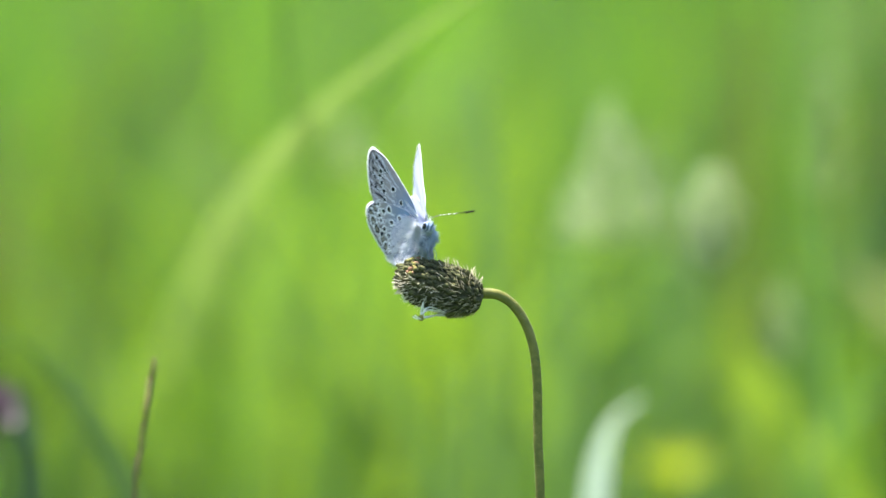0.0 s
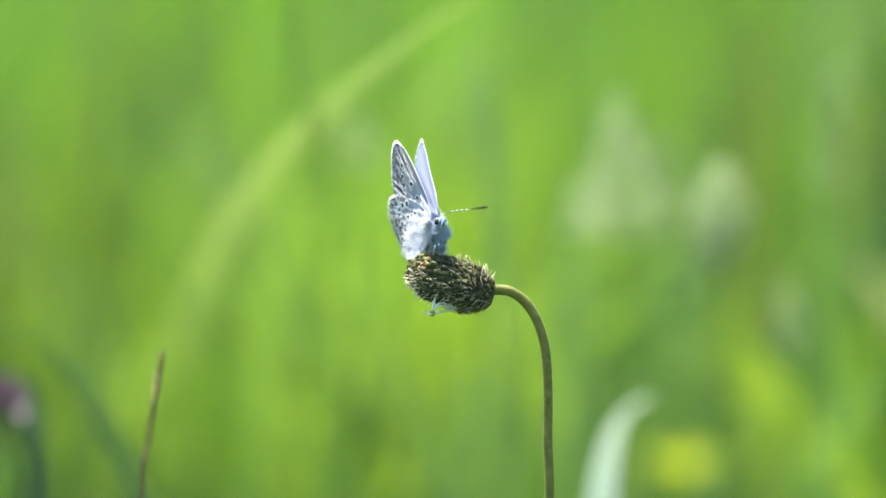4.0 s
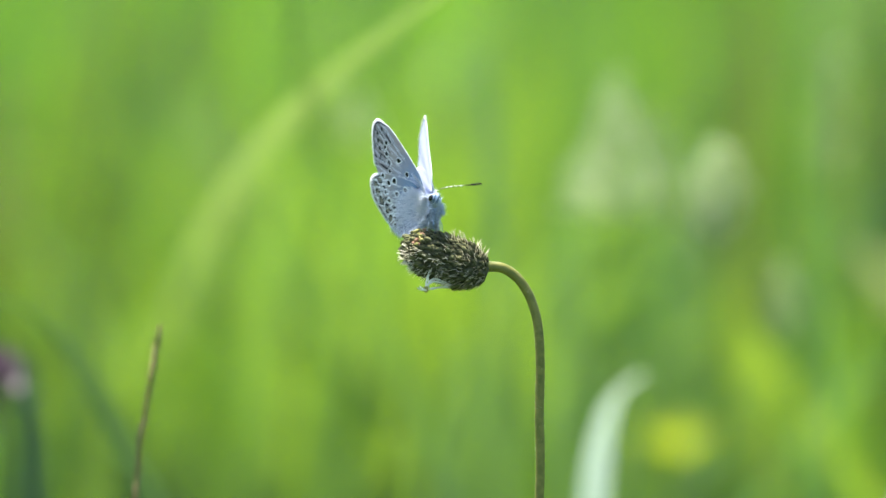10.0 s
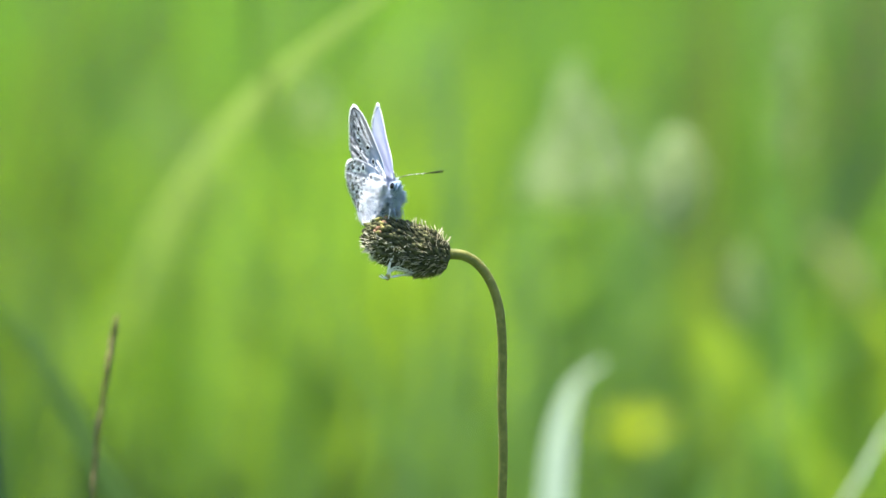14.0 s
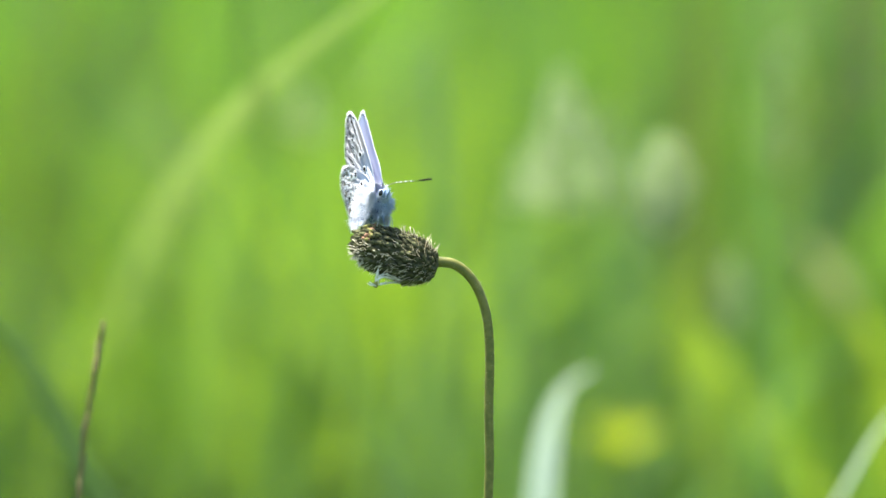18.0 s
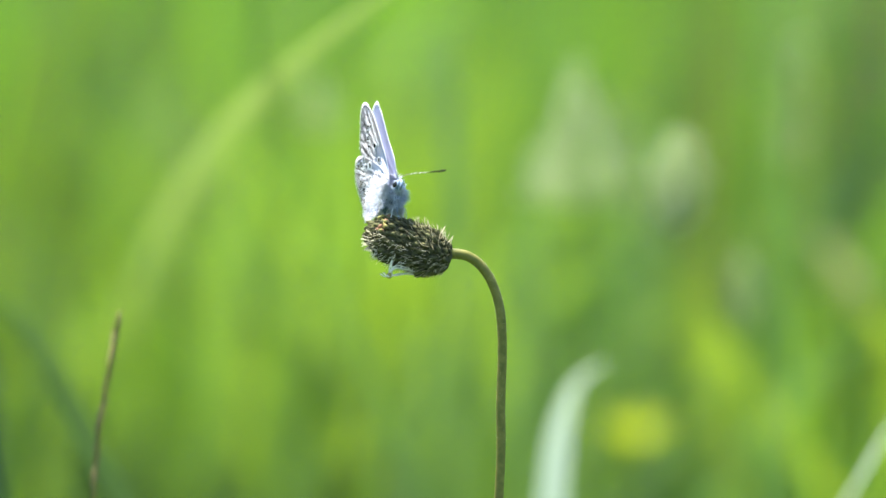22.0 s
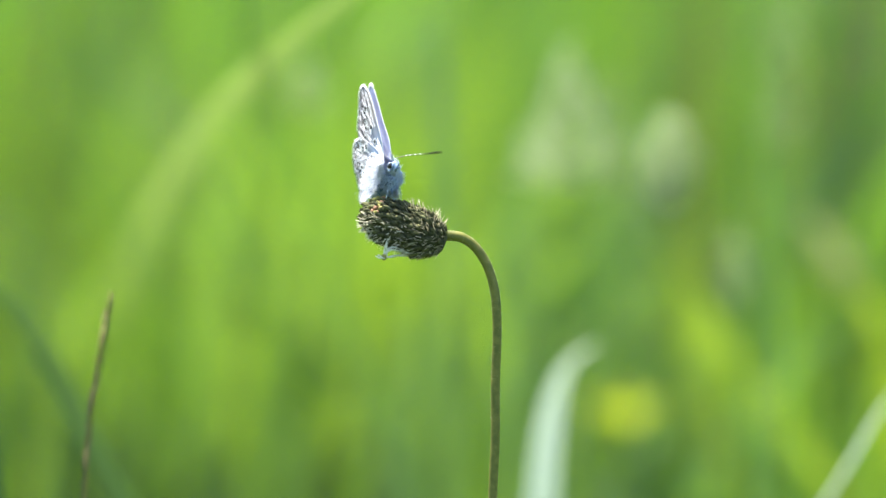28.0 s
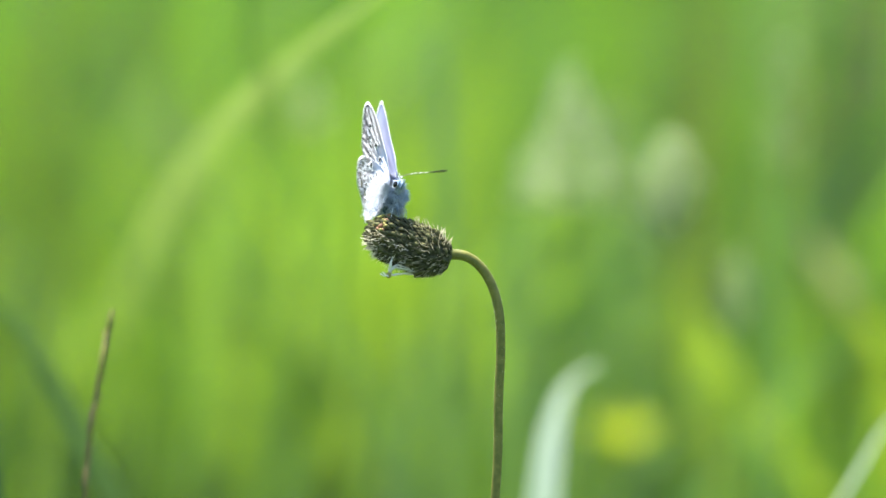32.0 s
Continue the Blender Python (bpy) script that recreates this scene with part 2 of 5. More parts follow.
dusted(UNDER, (0.20, 0.35, 0.58), (0.09, 0.19, 0.36), 0.004, 0.012)
UPPER = leafy("wing_upperside", (0.53, 0.58, 0.82), (0.61, 0.64, 0.86), (0.62, 0.62, 0.81), (0.72, 0.71, 0.87), 0.35, 0.4, 500.0, gloss=0.10)
FRINGE = leafy("wing_fringe", (0.80, 0.82, 0.84), (0.90, 0.90, 0.92), (0.84, 0.85, 0.87), (0.92, 0.92, 0.93), 0.5, scale=900.0)
VEIN = leafy("wing_vein", (0.76, 0.77, 0.79), (0.86, 0.86, 0.88), (0.56, 0.57, 0.60), (0.64, 0.64, 0.68), 0.3, scale=700.0)
SPOT = solid("spot_black", (0.010, 0.010, 0.012), (0.03, 0.028, 0.026), 2000.0, 0.9, spec=0.04)
RING = solid("spot_ring", (0.84, 0.84, 0.84), (0.93, 0.93, 0.93), 2000.0, 0.9, spec=0.05)
RING_DULL = solid("spot_ring_dull", (0.32, 0.305, 0.30), (0.44, 0.42, 0.41), 2000.0, 0.9, spec=0.05)
CELL = solid("cell_slate", (0.022, 0.022, 0.028), (0.055, 0.055, 0.066), 2500.0, 0.95, spec=0.04)
LUNULE = solid("lunule_tan", (0.20, 0.185, 0.145), (0.29, 0.26, 0.20), 2000.0, 0.9, spec=0.05)
FUR_BODY = leafy("fur_grey_blue", (0.50, 0.64, 0.82), (0.84, 0.90, 0.96), (0.55, 0.68, 0.84), (0.84, 0.90, 0.96), 0.45, scale=500.0, islands=True)
FUR = leafy("fur_blue_white", (0.84, 0.86, 0.90), (0.95, 0.95, 0.97), (0.66, 0.74, 0.87), (0.84, 0.88, 0.94), 0.34, scale=600.0, islands=True)
SKIN = solid("body_scales", (0.10, 0.17, 0.30), (0.24, 0.34, 0.50), 1500.0, 0.9, spec=0.1)
EYE = solid("eye_black", (0.006, 0.006, 0.007), (0.015, 0.014, 0.014), 3000.0, 0.25, spec=0.5)
ANT_DARK = solid("antenna_dark", (0.010, 0.009, 0.008), (0.025, 0.022, 0.02), 3000.0, 0.8, spec=0.06)
ANT_BROWN = solid("antenna_brown", (0.16, 0.15, 0.12), (0.26, 0.24, 0.20), 3000.0, 0.7, spec=0.1)
ANT_PALE = solid("antenna_pale", (0.55, 0.56, 0.55), (0.7, 0.7, 0.68), 3000.0, 0.6)
PETAL_YELLOW = leafy("petal_yellow", (0.29, 0.35, 0.012), (0.37, 0.41, 0.018), (0.29, 0.38, 0.012), (0.36, 0.44, 0.018), 0.6, gloss=0.01)
PETAL_PURPLE = leafy("petal_purple", (0.075, 0.05, 0.065), (0.115, 0.072, 0.098), (0.062, 0.04, 0.052), (0.09, 0.055, 0.076), 0.4)

# ---- mesh tools ----


def part(name, bm, material, parent=None, label="", smooth=True):
    me = bpy.data.meshes.new(name)
    bm.to_mesh(me)
    bm.free()
    return placed(name, me, material, parent, label, smooth)


def placed(name, me, material, parent=None, label="", smooth=True):
    for m in material if isinstance(material, (list, tuple)) else [material]:
        me.materials.append(m)
    if smooth:
        me.polygons.foreach_set("use_smooth", [True] * len(me.polygons))
    ob = new(name, me)
    if parent:
        ob.parent = parent
    if label:
        ob["label"] = label
    return ob


def curve_points(pts, n):
    """n points along a smooth curve through pts."""
    pts = [Vector(p) for p in pts]
    ext = [2 * pts[0] - pts[1], *pts, 2 * pts[-1] - pts[-2]]
    res = []
    for i in range(n):
        s = i / (n - 1) * (len(pts) - 1)
        k = min(int(s), len(pts) - 2)
        u = s - k
        a, b, c, d = ext[k:k + 4]
        res.append(0.5 * ((2 * b) + (c - a) * u + (2 * a - 5 * b + 4 * c - d) * u * u + (3 * b - a - 3 * c + d) * u ** 3))
    return res


def tube(bm, pts, radii, sides=10, index=0):
    """A closed round tube along pts."""
    rings = []
    side = None
    for i, p in enumerate(pts):
        way = (pts[min(i + 1, len(pts) - 1)] - pts[max(i - 1, 0)]).normalized()
        if side is None:
            side = way.orthogonal().normalized()
        side = (side - way * side.dot(way)).normalized()
        other = way.cross(side)
        rings.append([bm.verts.new(p + radii[i] * (math.cos(a) * side + math.sin(a) * other)) for a in (2 * math.pi * k / sides for k in range(sides))])
    for r, s in zip(rings, rings[1:]):
        for k in range(sides):
            f = bm.faces.new((r[k], r[(k + 1) % sides], s[(k + 1) % sides], s[k]))
            f.material_index = index
    bm.faces.new(rings[0][::-1]).material_index = index
    bm.faces.new(rings[-1]).material_index = index


def ball(bm, centre, radii, turn=Matrix.Identity(3), u=14, v=9, index=0):
    m = Matrix.Translation(centre) @ turn.to_4x4() @ Matrix.Diagonal((*radii, 1))
    made = bmesh.ops.create_uvsphere(bm, u_segments=u, v_segments=v, radius=1, matrix=m)
    for vert in made["verts"]:
        for f in vert.link_faces:
            f.material_index = index


def blade_mesh(bm, pts, width, side=None, n=14, fold=0.18, tip=0.15, root=0.6, grow=0.35, twist=0.0):
    """A long thin leaf with a folded keel, tapering to its last point."""
    line = curve_points(pts, n)
    rows = []
    for i, p in enumerate(line):
        s = i / (n - 1)
        way = (line[min(i + 1, n - 1)] - line[max(i - 1, 0)]).normalized()
        sd = Vector(side) if side is not None else -way.cross(SUN_TO)
        sd = (sd - way * sd.dot(way)).normalized()
        nm = way.cross(sd)
        c, d = math.cos(twist * s), math.sin(twist * s)
        sd, nm = sd * c + nm * d, nm * c - sd * d
        w = 0.5 * width * max(0.05, root + (1 - root) * min(1, s / grow)) * (1 if s < 0.55 else tip + (1 - tip) * (1 - ((s - 0.55) / 0.45) ** 2))
        rows.append([bm.verts.new(p + sd * w * q + nm * fold * w * abs(q)) for q in (-1, -0.55, 0, 0.55, 1)])
    for a, b in zip(rows, rows[1:]):
        for k in range(4):
            bm.faces.new((a[k], a[k + 1], b[k + 1], b[k]))


def hair_mesh(name, roots, ways, lengths, radius, bend, material, parent, label):
    """Many fine tapering hairs in one mesh: each runs from its root along its way and bends at the tip."""
    r, w, ln, bd = np.array(roots), np.array(ways), np.array(lengths)[:, None], np.array(bend)
    n = len(r)
    w = w / np.linalg.norm(w, axis=1)[:, None]
    u = np.cross(w, np.array((0.31, 0.52, 0.79)))
    u = u / np.linalg.norm(u, axis=1)[:, None]
    v = np.cross(w, u)
    ring = [math.cos(a) * u + math.sin(a) * v for a in (0, 2.0944, 4.1888)]
    mid = r + w * ln * 0.5 + bd * 0.25
    verts = np.stack([*[r + radius * q for q in ring], *[mid + radius * 0.85 * q for q in ring], r + w * ln + bd], 1).reshape(-1, 3)
    faces = []
    for i in range(n):
        b = 7 * i
        for k in range(3):
            j = (k + 1) % 3
            faces += [(b + k, b + j, b + 3 + j, b + 3 + k), (b + 3 + k, b + 3 + j, b + 6)]
    me = bpy.data.meshes.new(name)
    me.from_pydata(verts.tolist(), [], faces)
    return tagged(placed(name, me, material, parent, label), kind="stuff")


# ---- ground ----
bm = bmesh.new()
ring_r = [0, 0.5, 1, 1.6, 2.4, 3.5, 5, 8, 14, 30, 80, 300, 1500]
rings = [[bm.verts.new((0, 0, 0))]]
for r in ring_r[1:]:
    rings.append([bm.verts.new((r * math.cos(a), r * math.sin(a), 0.015 * min(r, 20) * (noise.noise(Vector((r * math.cos(a), r * math.sin(a), 0)) * 0.7)) - 0.002)) for a in (2 * math.pi * k / 48 for k in range(48))])
for k in range(48):
    bm.faces.new((rings[0][0], rings[1][k], rings[1][(k + 1) % 48]))
for r, s in zip(rings[1:], rings[2:]):
    for k in range(48):
        bm.faces.new((r[k], s[k], s[(k + 1) % 48], r[(k + 1) % 48]))
tagged(part("ground", bm, SOIL), "meadow soil under dense grass, its green-brown darkened for shade", "ground", kind="structure")


# ---- meadow grass ----
def meadow(name, count, near, far, spread, tall, wide, material, seed, label, ring=False, shift=0.0):
    """Many leaning grass blades: a band behind the subject, or a ring round the small clearing it stands in."""
    rnd = np.random.default_rng(seed)
    n = 7
    y = near + (far - near) * rnd.random(count) ** 0.8
    x = (rnd.random(count) - 0.5) * (spread[0] + spread[1] * (y + 0.64)) + shift
    if count > 1000:
        x = x * (1 + 0.6 * rnd.random(count) ** 4)
        y = y + (y - near) / (far - near) * (far - near) * 0.35 * (rnd.random(count) - 0.5)
    h = tall[0] + (tall[1] - tall[0]) * rnd.random(count)
    if ring:
        way = rnd.random(count) * 2 * np.pi
        dist = near + (far - near) * rnd.random(count) ** 0.6
        x, y = dist * np.cos(way), dist * np.sin(way) - 0.2
        edge = near + 0.25 * np.sin(3 * way) + 0.15 * np.sin(7 * way + 1)
        h *= np.clip((dist - edge) / 0.7, 0.25, 1.0) * np.clip(1.15 - dist / far * 0.4, 0.5, 1.0)
        open_way = (np.abs(x) < 0.3 + 0.12 * (y + 0.64)) & (y < 1.2)
        h[open_way] *= 0.3
    az = rnd.random(count) * 2 * np.pi
    lean = 0.08 + 0.5 * rnd.random(count) ** 2
    w = wide[0] + (wide[1] - wide[0]) * rnd.random(count)
    s = np.linspace(0, 1, n)[None, :]
    bend = lean[:, None] * h[:, None] * s ** 2.2
    px = x[:, None] + np.cos(az)[:, None] * bend
    py = y[:, None] + np.sin(az)[:, None] * bend
    pz = h[:, None] * (s - 0.35 * lean[:, None] * s ** 3)
    face = rnd.random(count) * np.pi
    wd = 0.5 * w[:, None] * np.clip(1.02 - s ** 2.5, 0.03, 1)
    ox, oy = np.cos(face)[:, None] * wd, np.sin(face)[:, None] * wd
    kx, ky = -np.sin(face)[:, None] * wd * 0.35, np.cos(face)[:, None] * wd * 0.35
    verts = np.stack([np.stack([px - ox, py - oy, pz], -1), np.stack([px + kx, py + ky, pz], -1), np.stack([px + ox, py + oy, pz], -1)], 2)
    base = (np.arange(count) * n * 3)[:, None, None] + (np.arange(n - 1) * 3)[None, :, None] + np.arange(2)[None, None, :]
    faces = np.stack([base, base + 1, base + 4, base + 3], -1).reshape(-1, 4)
    me = bpy.data.meshes.new(name)
    me.from_pydata(verts.reshape(-1, 3).tolist(), [], faces.tolist())
    return tagged(placed(name, me, material), label, "grass", kind="stuff")


meadow("meadow_grass", 170, 0.36, 0.75, (0.0, 0.36), (0.15, 0.27), (0.002, 0.005), GRASS, 8, "short sunlit grass blades behind the flower")
meadow("meadow_grass", 60, 0.3, 0.6, (0.0, 0.34), (0.24, 0.36), (0.002, 0.004), GRASS, 5, "scattered tall grass blades near the flower")
meadow("meadow_grass", 26, 0.20, 0.36, (0.0, 0.32), (0.20, 0.34), (0.0012, 0.0024), GRASS, 18, "thin single grass blades behind the flower")
meadow("meadow_grass", 16, 0.22, 0.40, (0.0, 0.32), (0.20, 0.33), (0.0010, 0.0020), GRASS_DARK, 19, "thin dark grass stems behind the flower")
meadow("meadow_grass", 20, 0.16, 0.36, (0.0, 0.32), (0.22, 0.34), (0.0015, 0.0030), GRASS_COOL, 62, "thin single bluish blades behind the flower")
meadow("meadow_grass", 7600, 0.6, 1.7, (0.45, 0.95), (0.22, 0.42), (0.003, 0.006), GRASS, 1, "sunlit yellow-green meadow grass in tall dense tufts")
meadow("meadow_grass", 26000, 0.9, 5.5, (0.0, 0.0), (0.22, 0.46), (0.004, 0.009), GRASS, 9, "tall sunlit meadow grass all round the clearing", ring=True)
meadow("meadow_grass", 75, 0.70, 1.0, (0.12, 0.0), (0.28, 0.40), (0.004, 0.008), GRASS_OLIVE, 12, "tuft of dull olive grass", shift=0.165)
meadow("meadow_grass", 100, 0.40, 0.62, (0.070, 0.0), (0.16, 0.25), (0.003, 0.005), GRASS_DARK, 14, "short dark green grass", shift=-0.025)
# Added bright patches: extra sunlight is in the blades' colour.
meadow("meadow_grass", 50, 0.42, 0.62, (0.05, 0.0), (0.17, 0.23), (0.003, 0.005), GRASS_BRIGHT, 15, "short grass, sunlight put into its bright green", shift=0.12)
meadow("meadow_grass", 30, 0.42, 0.60, (0.06, 0.0), (0.20, 0.265), (0.003, 0.005), GRASS_BRIGHT, 20, "short grass, sunlight put into its bright green", shift=0.085)
# Added dark tuft: shade low in the meadow is put into its green.
meadow("meadow_grass", 34, 0.22, 0.40, (0.055, 0.0), (0.15, 0.225), (0.004, 0.007), GRASS_SHADE, 17, "low tuft of grass, shade put into its dark green", shift=-0.098)
meadow("meadow_grass", 130, 0.42, 0.60, (0.075, 0.0), (0.25, 0.33), (0.003, 0.004), GRASS_BRIGHT, 114, "tall grass, sunlight put into its bright green", shift=-0.03)
# Olive tuft, thickened so its dull colour darkens the corner like lens falloff.
meadow("meadow_grass", 42, 0.55, 0.85, (0.10, 0.0), (0.28, 0.38), (0.004, 0.008), GRASS_OLIVE, 13, "tuft of dull olive grass", shift=-0.165)
meadow("meadow_grass", 26, 0.62, 0.9, (0.12, 0.0), (0.29, 0.36), (0.004, 0.008), GRASS_OLIVE, 22, "tuft of dull olive grass", shift=-0.125)
meadow("meadow_grass", 40, 0.8, 1.2, (0.16, 0.0), (0.27, 0.36), (0.004, 0.008), GRASS_DARK, 23, "tuft of dark green grass", shift=-0.08)
meadow("meadow_grass", 26, 0.7, 1.0, (0.12, 0.0), (0.27, 0.36), (0.004, 0.008), GRASS_DARK, 24, "tuft of dark green grass", shift=0.10)
meadow("meadow_grass", 24, 0.24, 0.36, (0.06, 0.0), (0.15, 0.215), (0.004, 0.007), GRASS_SHADE, 25, "low tuft of grass, shade put into its dark green", shift=-0.075)
# Lime tufts brighten parts of the meadow through their colour.
meadow("meadow_grass", 64, 0.44, 0.56, (0.030, 0.0), (0.302, 0.341), (0.003, 0.006), GRASS_LIME, 101, "lime green grass, brightened in colour like a sunlit patch", shift=0.002)
meadow("meadow_grass", 24, 0.44, 0.56, (0.021, 0.0), (0.217, 0.256), (0.003, 0.006), GRASS_LIME, 32, "lime green grass, brightened in colour like a sunlit patch", shift=-0.050)
meadow("meadow_grass", 8, 0.44, 0.56, (0.038, 0.0), (0.238, 0.277), (0.003, 0.006), GRASS_LIME, 33, "lime green grass, brightened in colour like a sunlit patch", shift=-0.109)
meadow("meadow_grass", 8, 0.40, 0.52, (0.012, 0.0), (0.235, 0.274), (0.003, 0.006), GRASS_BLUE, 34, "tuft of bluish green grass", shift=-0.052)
meadow("meadow_grass", 20, 0.44, 0.56, (0.016, 0.0), (0.229, 0.268), (0.003, 0.006), GRASS_LIME, 35, "lime green grass, brightened in colour like a sunlit patch", shift=-0.020)
meadow("meadow_grass", 12, 0.32, 0.44, (0.018, 0.0), (0.167, 0.206), (0.003, 0.006), GRASS_SHADE, 36, "low tuft of grass, shade put into its dark green", shift=-0.031)
meadow("meadow_grass", 10, 0.39, 0.51, (0.014, 0.0), (0.189, 0.228), (0.003, 0.006), GRASS_GREY, 37, "tuft of dull grey-green grass", shift=0.110)
meadow("meadow_grass", 6, 0.46, 0.58, (0.022, 0.0), (0.224, 0.263), (0.003, 0.006), GRASS_OLIVE, 38, "tuft of dull olive grass", shift=0.136)
meadow("meadow_grass", 20, 0.54, 0.66, (0.023, 0.0), (0.267, 0.306), (0.003, 0.006), GRASS_OLIVE, 39, "tuft of dull olive grass", shift=0.103)
meadow("meadow_grass", 14, 0.42, 0.54, (0.014, 0.0), (0.201, 0.240), (0.003, 0.006), GRASS_LIME, 40, "lime green grass, brightened in colour like a sunlit patch", shift=0.081)
# Low tufts added to darken the meadow's foot; their colour stands in for shade.
meadow("meadow_grass", 40, 0.28, 0.40, (0.040, 0.0), (0.178, 0.217), (0.003, 0.006), GRASS_SHADE, 41, "low grass, its green darkened for shade", shift=-0.061)
meadow("meadow_grass", 50, 0.28, 0.40, (0.043, 0.0), (0.186, 0.225), (0.003, 0.006), GRASS_SHADE, 42, "low grass, its green darkened for shade", shift=-0.012)
meadow("meadow_grass", 8, 0.30, 0.42, (0.022, 0.0), (0.182, 0.221), (0.003, 0.006), GRASS_DARK, 43, "low grass, its green darkened for shade", shift=0.076)
meadow("meadow_grass", 44, 0.26, 0.38, (0.027, 0.0), (0.180, 0.219), (0.003, 0.006), GRASS_SHADE, 44, "low tuft of grass, shade put into its dark green", shift=-0.096)
meadow("meadow_grass", 14, 0.30, 0.42, (0.032, 0.0), (0.173, 0.212), (0.003, 0.006), GRASS_DARK, 45, "low grass, its green darkened for shade", shift=0.115)
meadow("meadow_grass", 16, 0.44, 0.56, (0.016, 0.0), (0.282, 0.321), (0.003, 0.006), GRASS_COOL, 51, "tuft of bluish green grass", shift=0.068)
meadow("meadow_grass", 12, 0.39, 0.51, (0.015, 0.0), (0.229, 0.268), (0.003, 0.006), GRASS_COOL, 52, "tuft of bluish green grass", shift=0.042)
meadow("meadow_grass", 10, 0.54, 0.66, (0.012, 0.0), (0.255, 0.294), (0.003, 0.006), GRASS_COOL, 53, "tuft of bluish green grass", shift=-0.073)
meadow("meadow_grass", 12, 0.44, 0.56, (0.020, 0.0), (0.269, 0.308), (0.003, 0.006), GRASS_BRIGHT, 54, "short grass, sunlight put into its bright green", shift=0.124)
meadow("meadow_grass", 8, 0.34, 0.46, (0.010, 0.0), (0.191, 0.230), (0.003, 0.006), GRASS_BRIGHT, 55, "short grass, sunlight put into its bright green", shift=0.027)
meadow("meadow_grass", 10, 0.64, 0.76, (0.013, 0.0), (0.270, 0.309), (0.003, 0.006), GRASS_COOL, 56, "tuft of bluish green grass", shift=-0.047)
meadow("meadow_grass", 6, 0.36, 0.48, (0.007, 0.0), (0.230, 0.269), (0.003, 0.006), GRASS_COOL, 57, "tuft of bluish green grass", shift=-0.098)
meadow("meadow_grass", 18, 0.36, 0.48, (0.038, 0.0), (0.210, 0.249), (0.003, 0.006), GRASS_BRIGHT, 58, "short grass, sunlight put into its bright green", shift=0.023)
meadow("meadow_grass", 14, 0.34, 0.46, (0.020, 0.0), (0.197, 0.236), (0.003, 0.006), GRASS_DARK, 59, "low grass, its green darkened for shade", shift=-0.001)
meadow("meadow_grass", 44, 0.56, 0.68, (0.030, 0.0), (0.291, 0.330), (0.003, 0.006), GRASS_LIME, 64, "lime green grass, brightened in colour like a sunlit patch", shift=0.005)
meadow("meadow_grass", 18, 0.49, 0.61, (0.032, 0.0), (0.216, 0.255), (0.003, 0.006), GRASS_LIME, 65, "lime green grass, brightened in colour like a sunlit patch", shift=0.146)
# One more darkening tuft, shade carried by its colour.
meadow("meadow_grass", 46, 0.28, 0.40, (0.040, 0.0), (0.185, 0.224), (0.003, 0.006), GRASS_SHADE, 66, "low grass, its green darkened for shade", shift=-0.078)
meadow("meadow_grass", 16, 0.46, 0.58, (0.022, 0.0), (0.192, 0.231), (0.003, 0.006), GRASS_LIME, 68, "lime green grass, brightened in colour like a sunlit patch", shift=0.097)
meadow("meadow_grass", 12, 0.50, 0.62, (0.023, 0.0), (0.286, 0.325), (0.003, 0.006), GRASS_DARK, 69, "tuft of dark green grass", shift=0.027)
meadow("meadow_grass", 14, 0.50, 0.62, (0.038, 0.0), (0.230, 0.269), (0.003, 0.006), GRASS_BRIGHT, 70, "short grass, sunlight put into its bright green", shift=0.118)
meadow("meadow_grass", 40, 0.36, 0.48, (0.035, 0.0), (0.195, 0.234), (0.003, 0.006), GRASS_BRIGHT, 71, "short grass, sunlight put into its bright green", shift=0.044)
meadow("meadow_grass", 16, 0.38, 0.50, (0.019, 0.0), (0.179, 0.218), (0.003, 0.006), GRASS_BRIGHT, 72, "short grass, sunlight put into its bright green", shift=0.023)
meadow("meadow_grass", 16000, 1.7, 6.0, (0.0, 0.0), (0.24, 0.44), (0.005, 0.010), GRASS_DEEP, 67, "deep green meadow grass all round the clearing", ring=True)
meadow("meadow_grass", 14000, 1.6, 5.0, (1.2, 1.8), (0.3, 0.55), (0.005, 0.012), GRASS_DEEP, 2, "sunlit yellow-green meadow grass in tall dense tufts")
meadow("meadow_grass", 14000, -4.0, 0.5, (7.0, 0.0), (0.04, 0.16), (0.003, 0.007), GRASS, 3, "low green grass round the flower stems")
meadow("meadow_grass", 7000, 5.0, 16.0, (3.0, 1.4), (0.4, 0.8), (0.012, 0.03), GRASS_DEEP, 4, "far tall meadow grass in bright sun")
meadow("meadow_grass", 7000, 0.5, 8.0, (10.0, 0.0), (0.08, 0.25), (0.006, 0.012), GRASS, 6, "lower green grass between the tufts")


# ---- single blades ----
def grass_blade(pts, width, material, label, **how):
    foot = Vector(pts[0])
    line = [Vector(p) - foot for p in pts]
    bm = bmesh.new()
    blade_mesh(bm, line, width, n=28, **how)
    holder = tagged(new("grass_blade"), label, "grass", "single grass blades")
    holder.location = foot
    part("leaf", bm, material, holder)
    bm = bmesh.new()
    tube(bm, curve_points(line, 28), [width * 0.06 * (1 - 0.7 * i / 27) for i in range(28)], 6)
    part("midrib", bm, material, holder)
    return holder


def foot_of(p, dx=0.0):
    """Where a plant that shows at p is rooted."""
    return (p[0] + dx, p[1], 0.0)


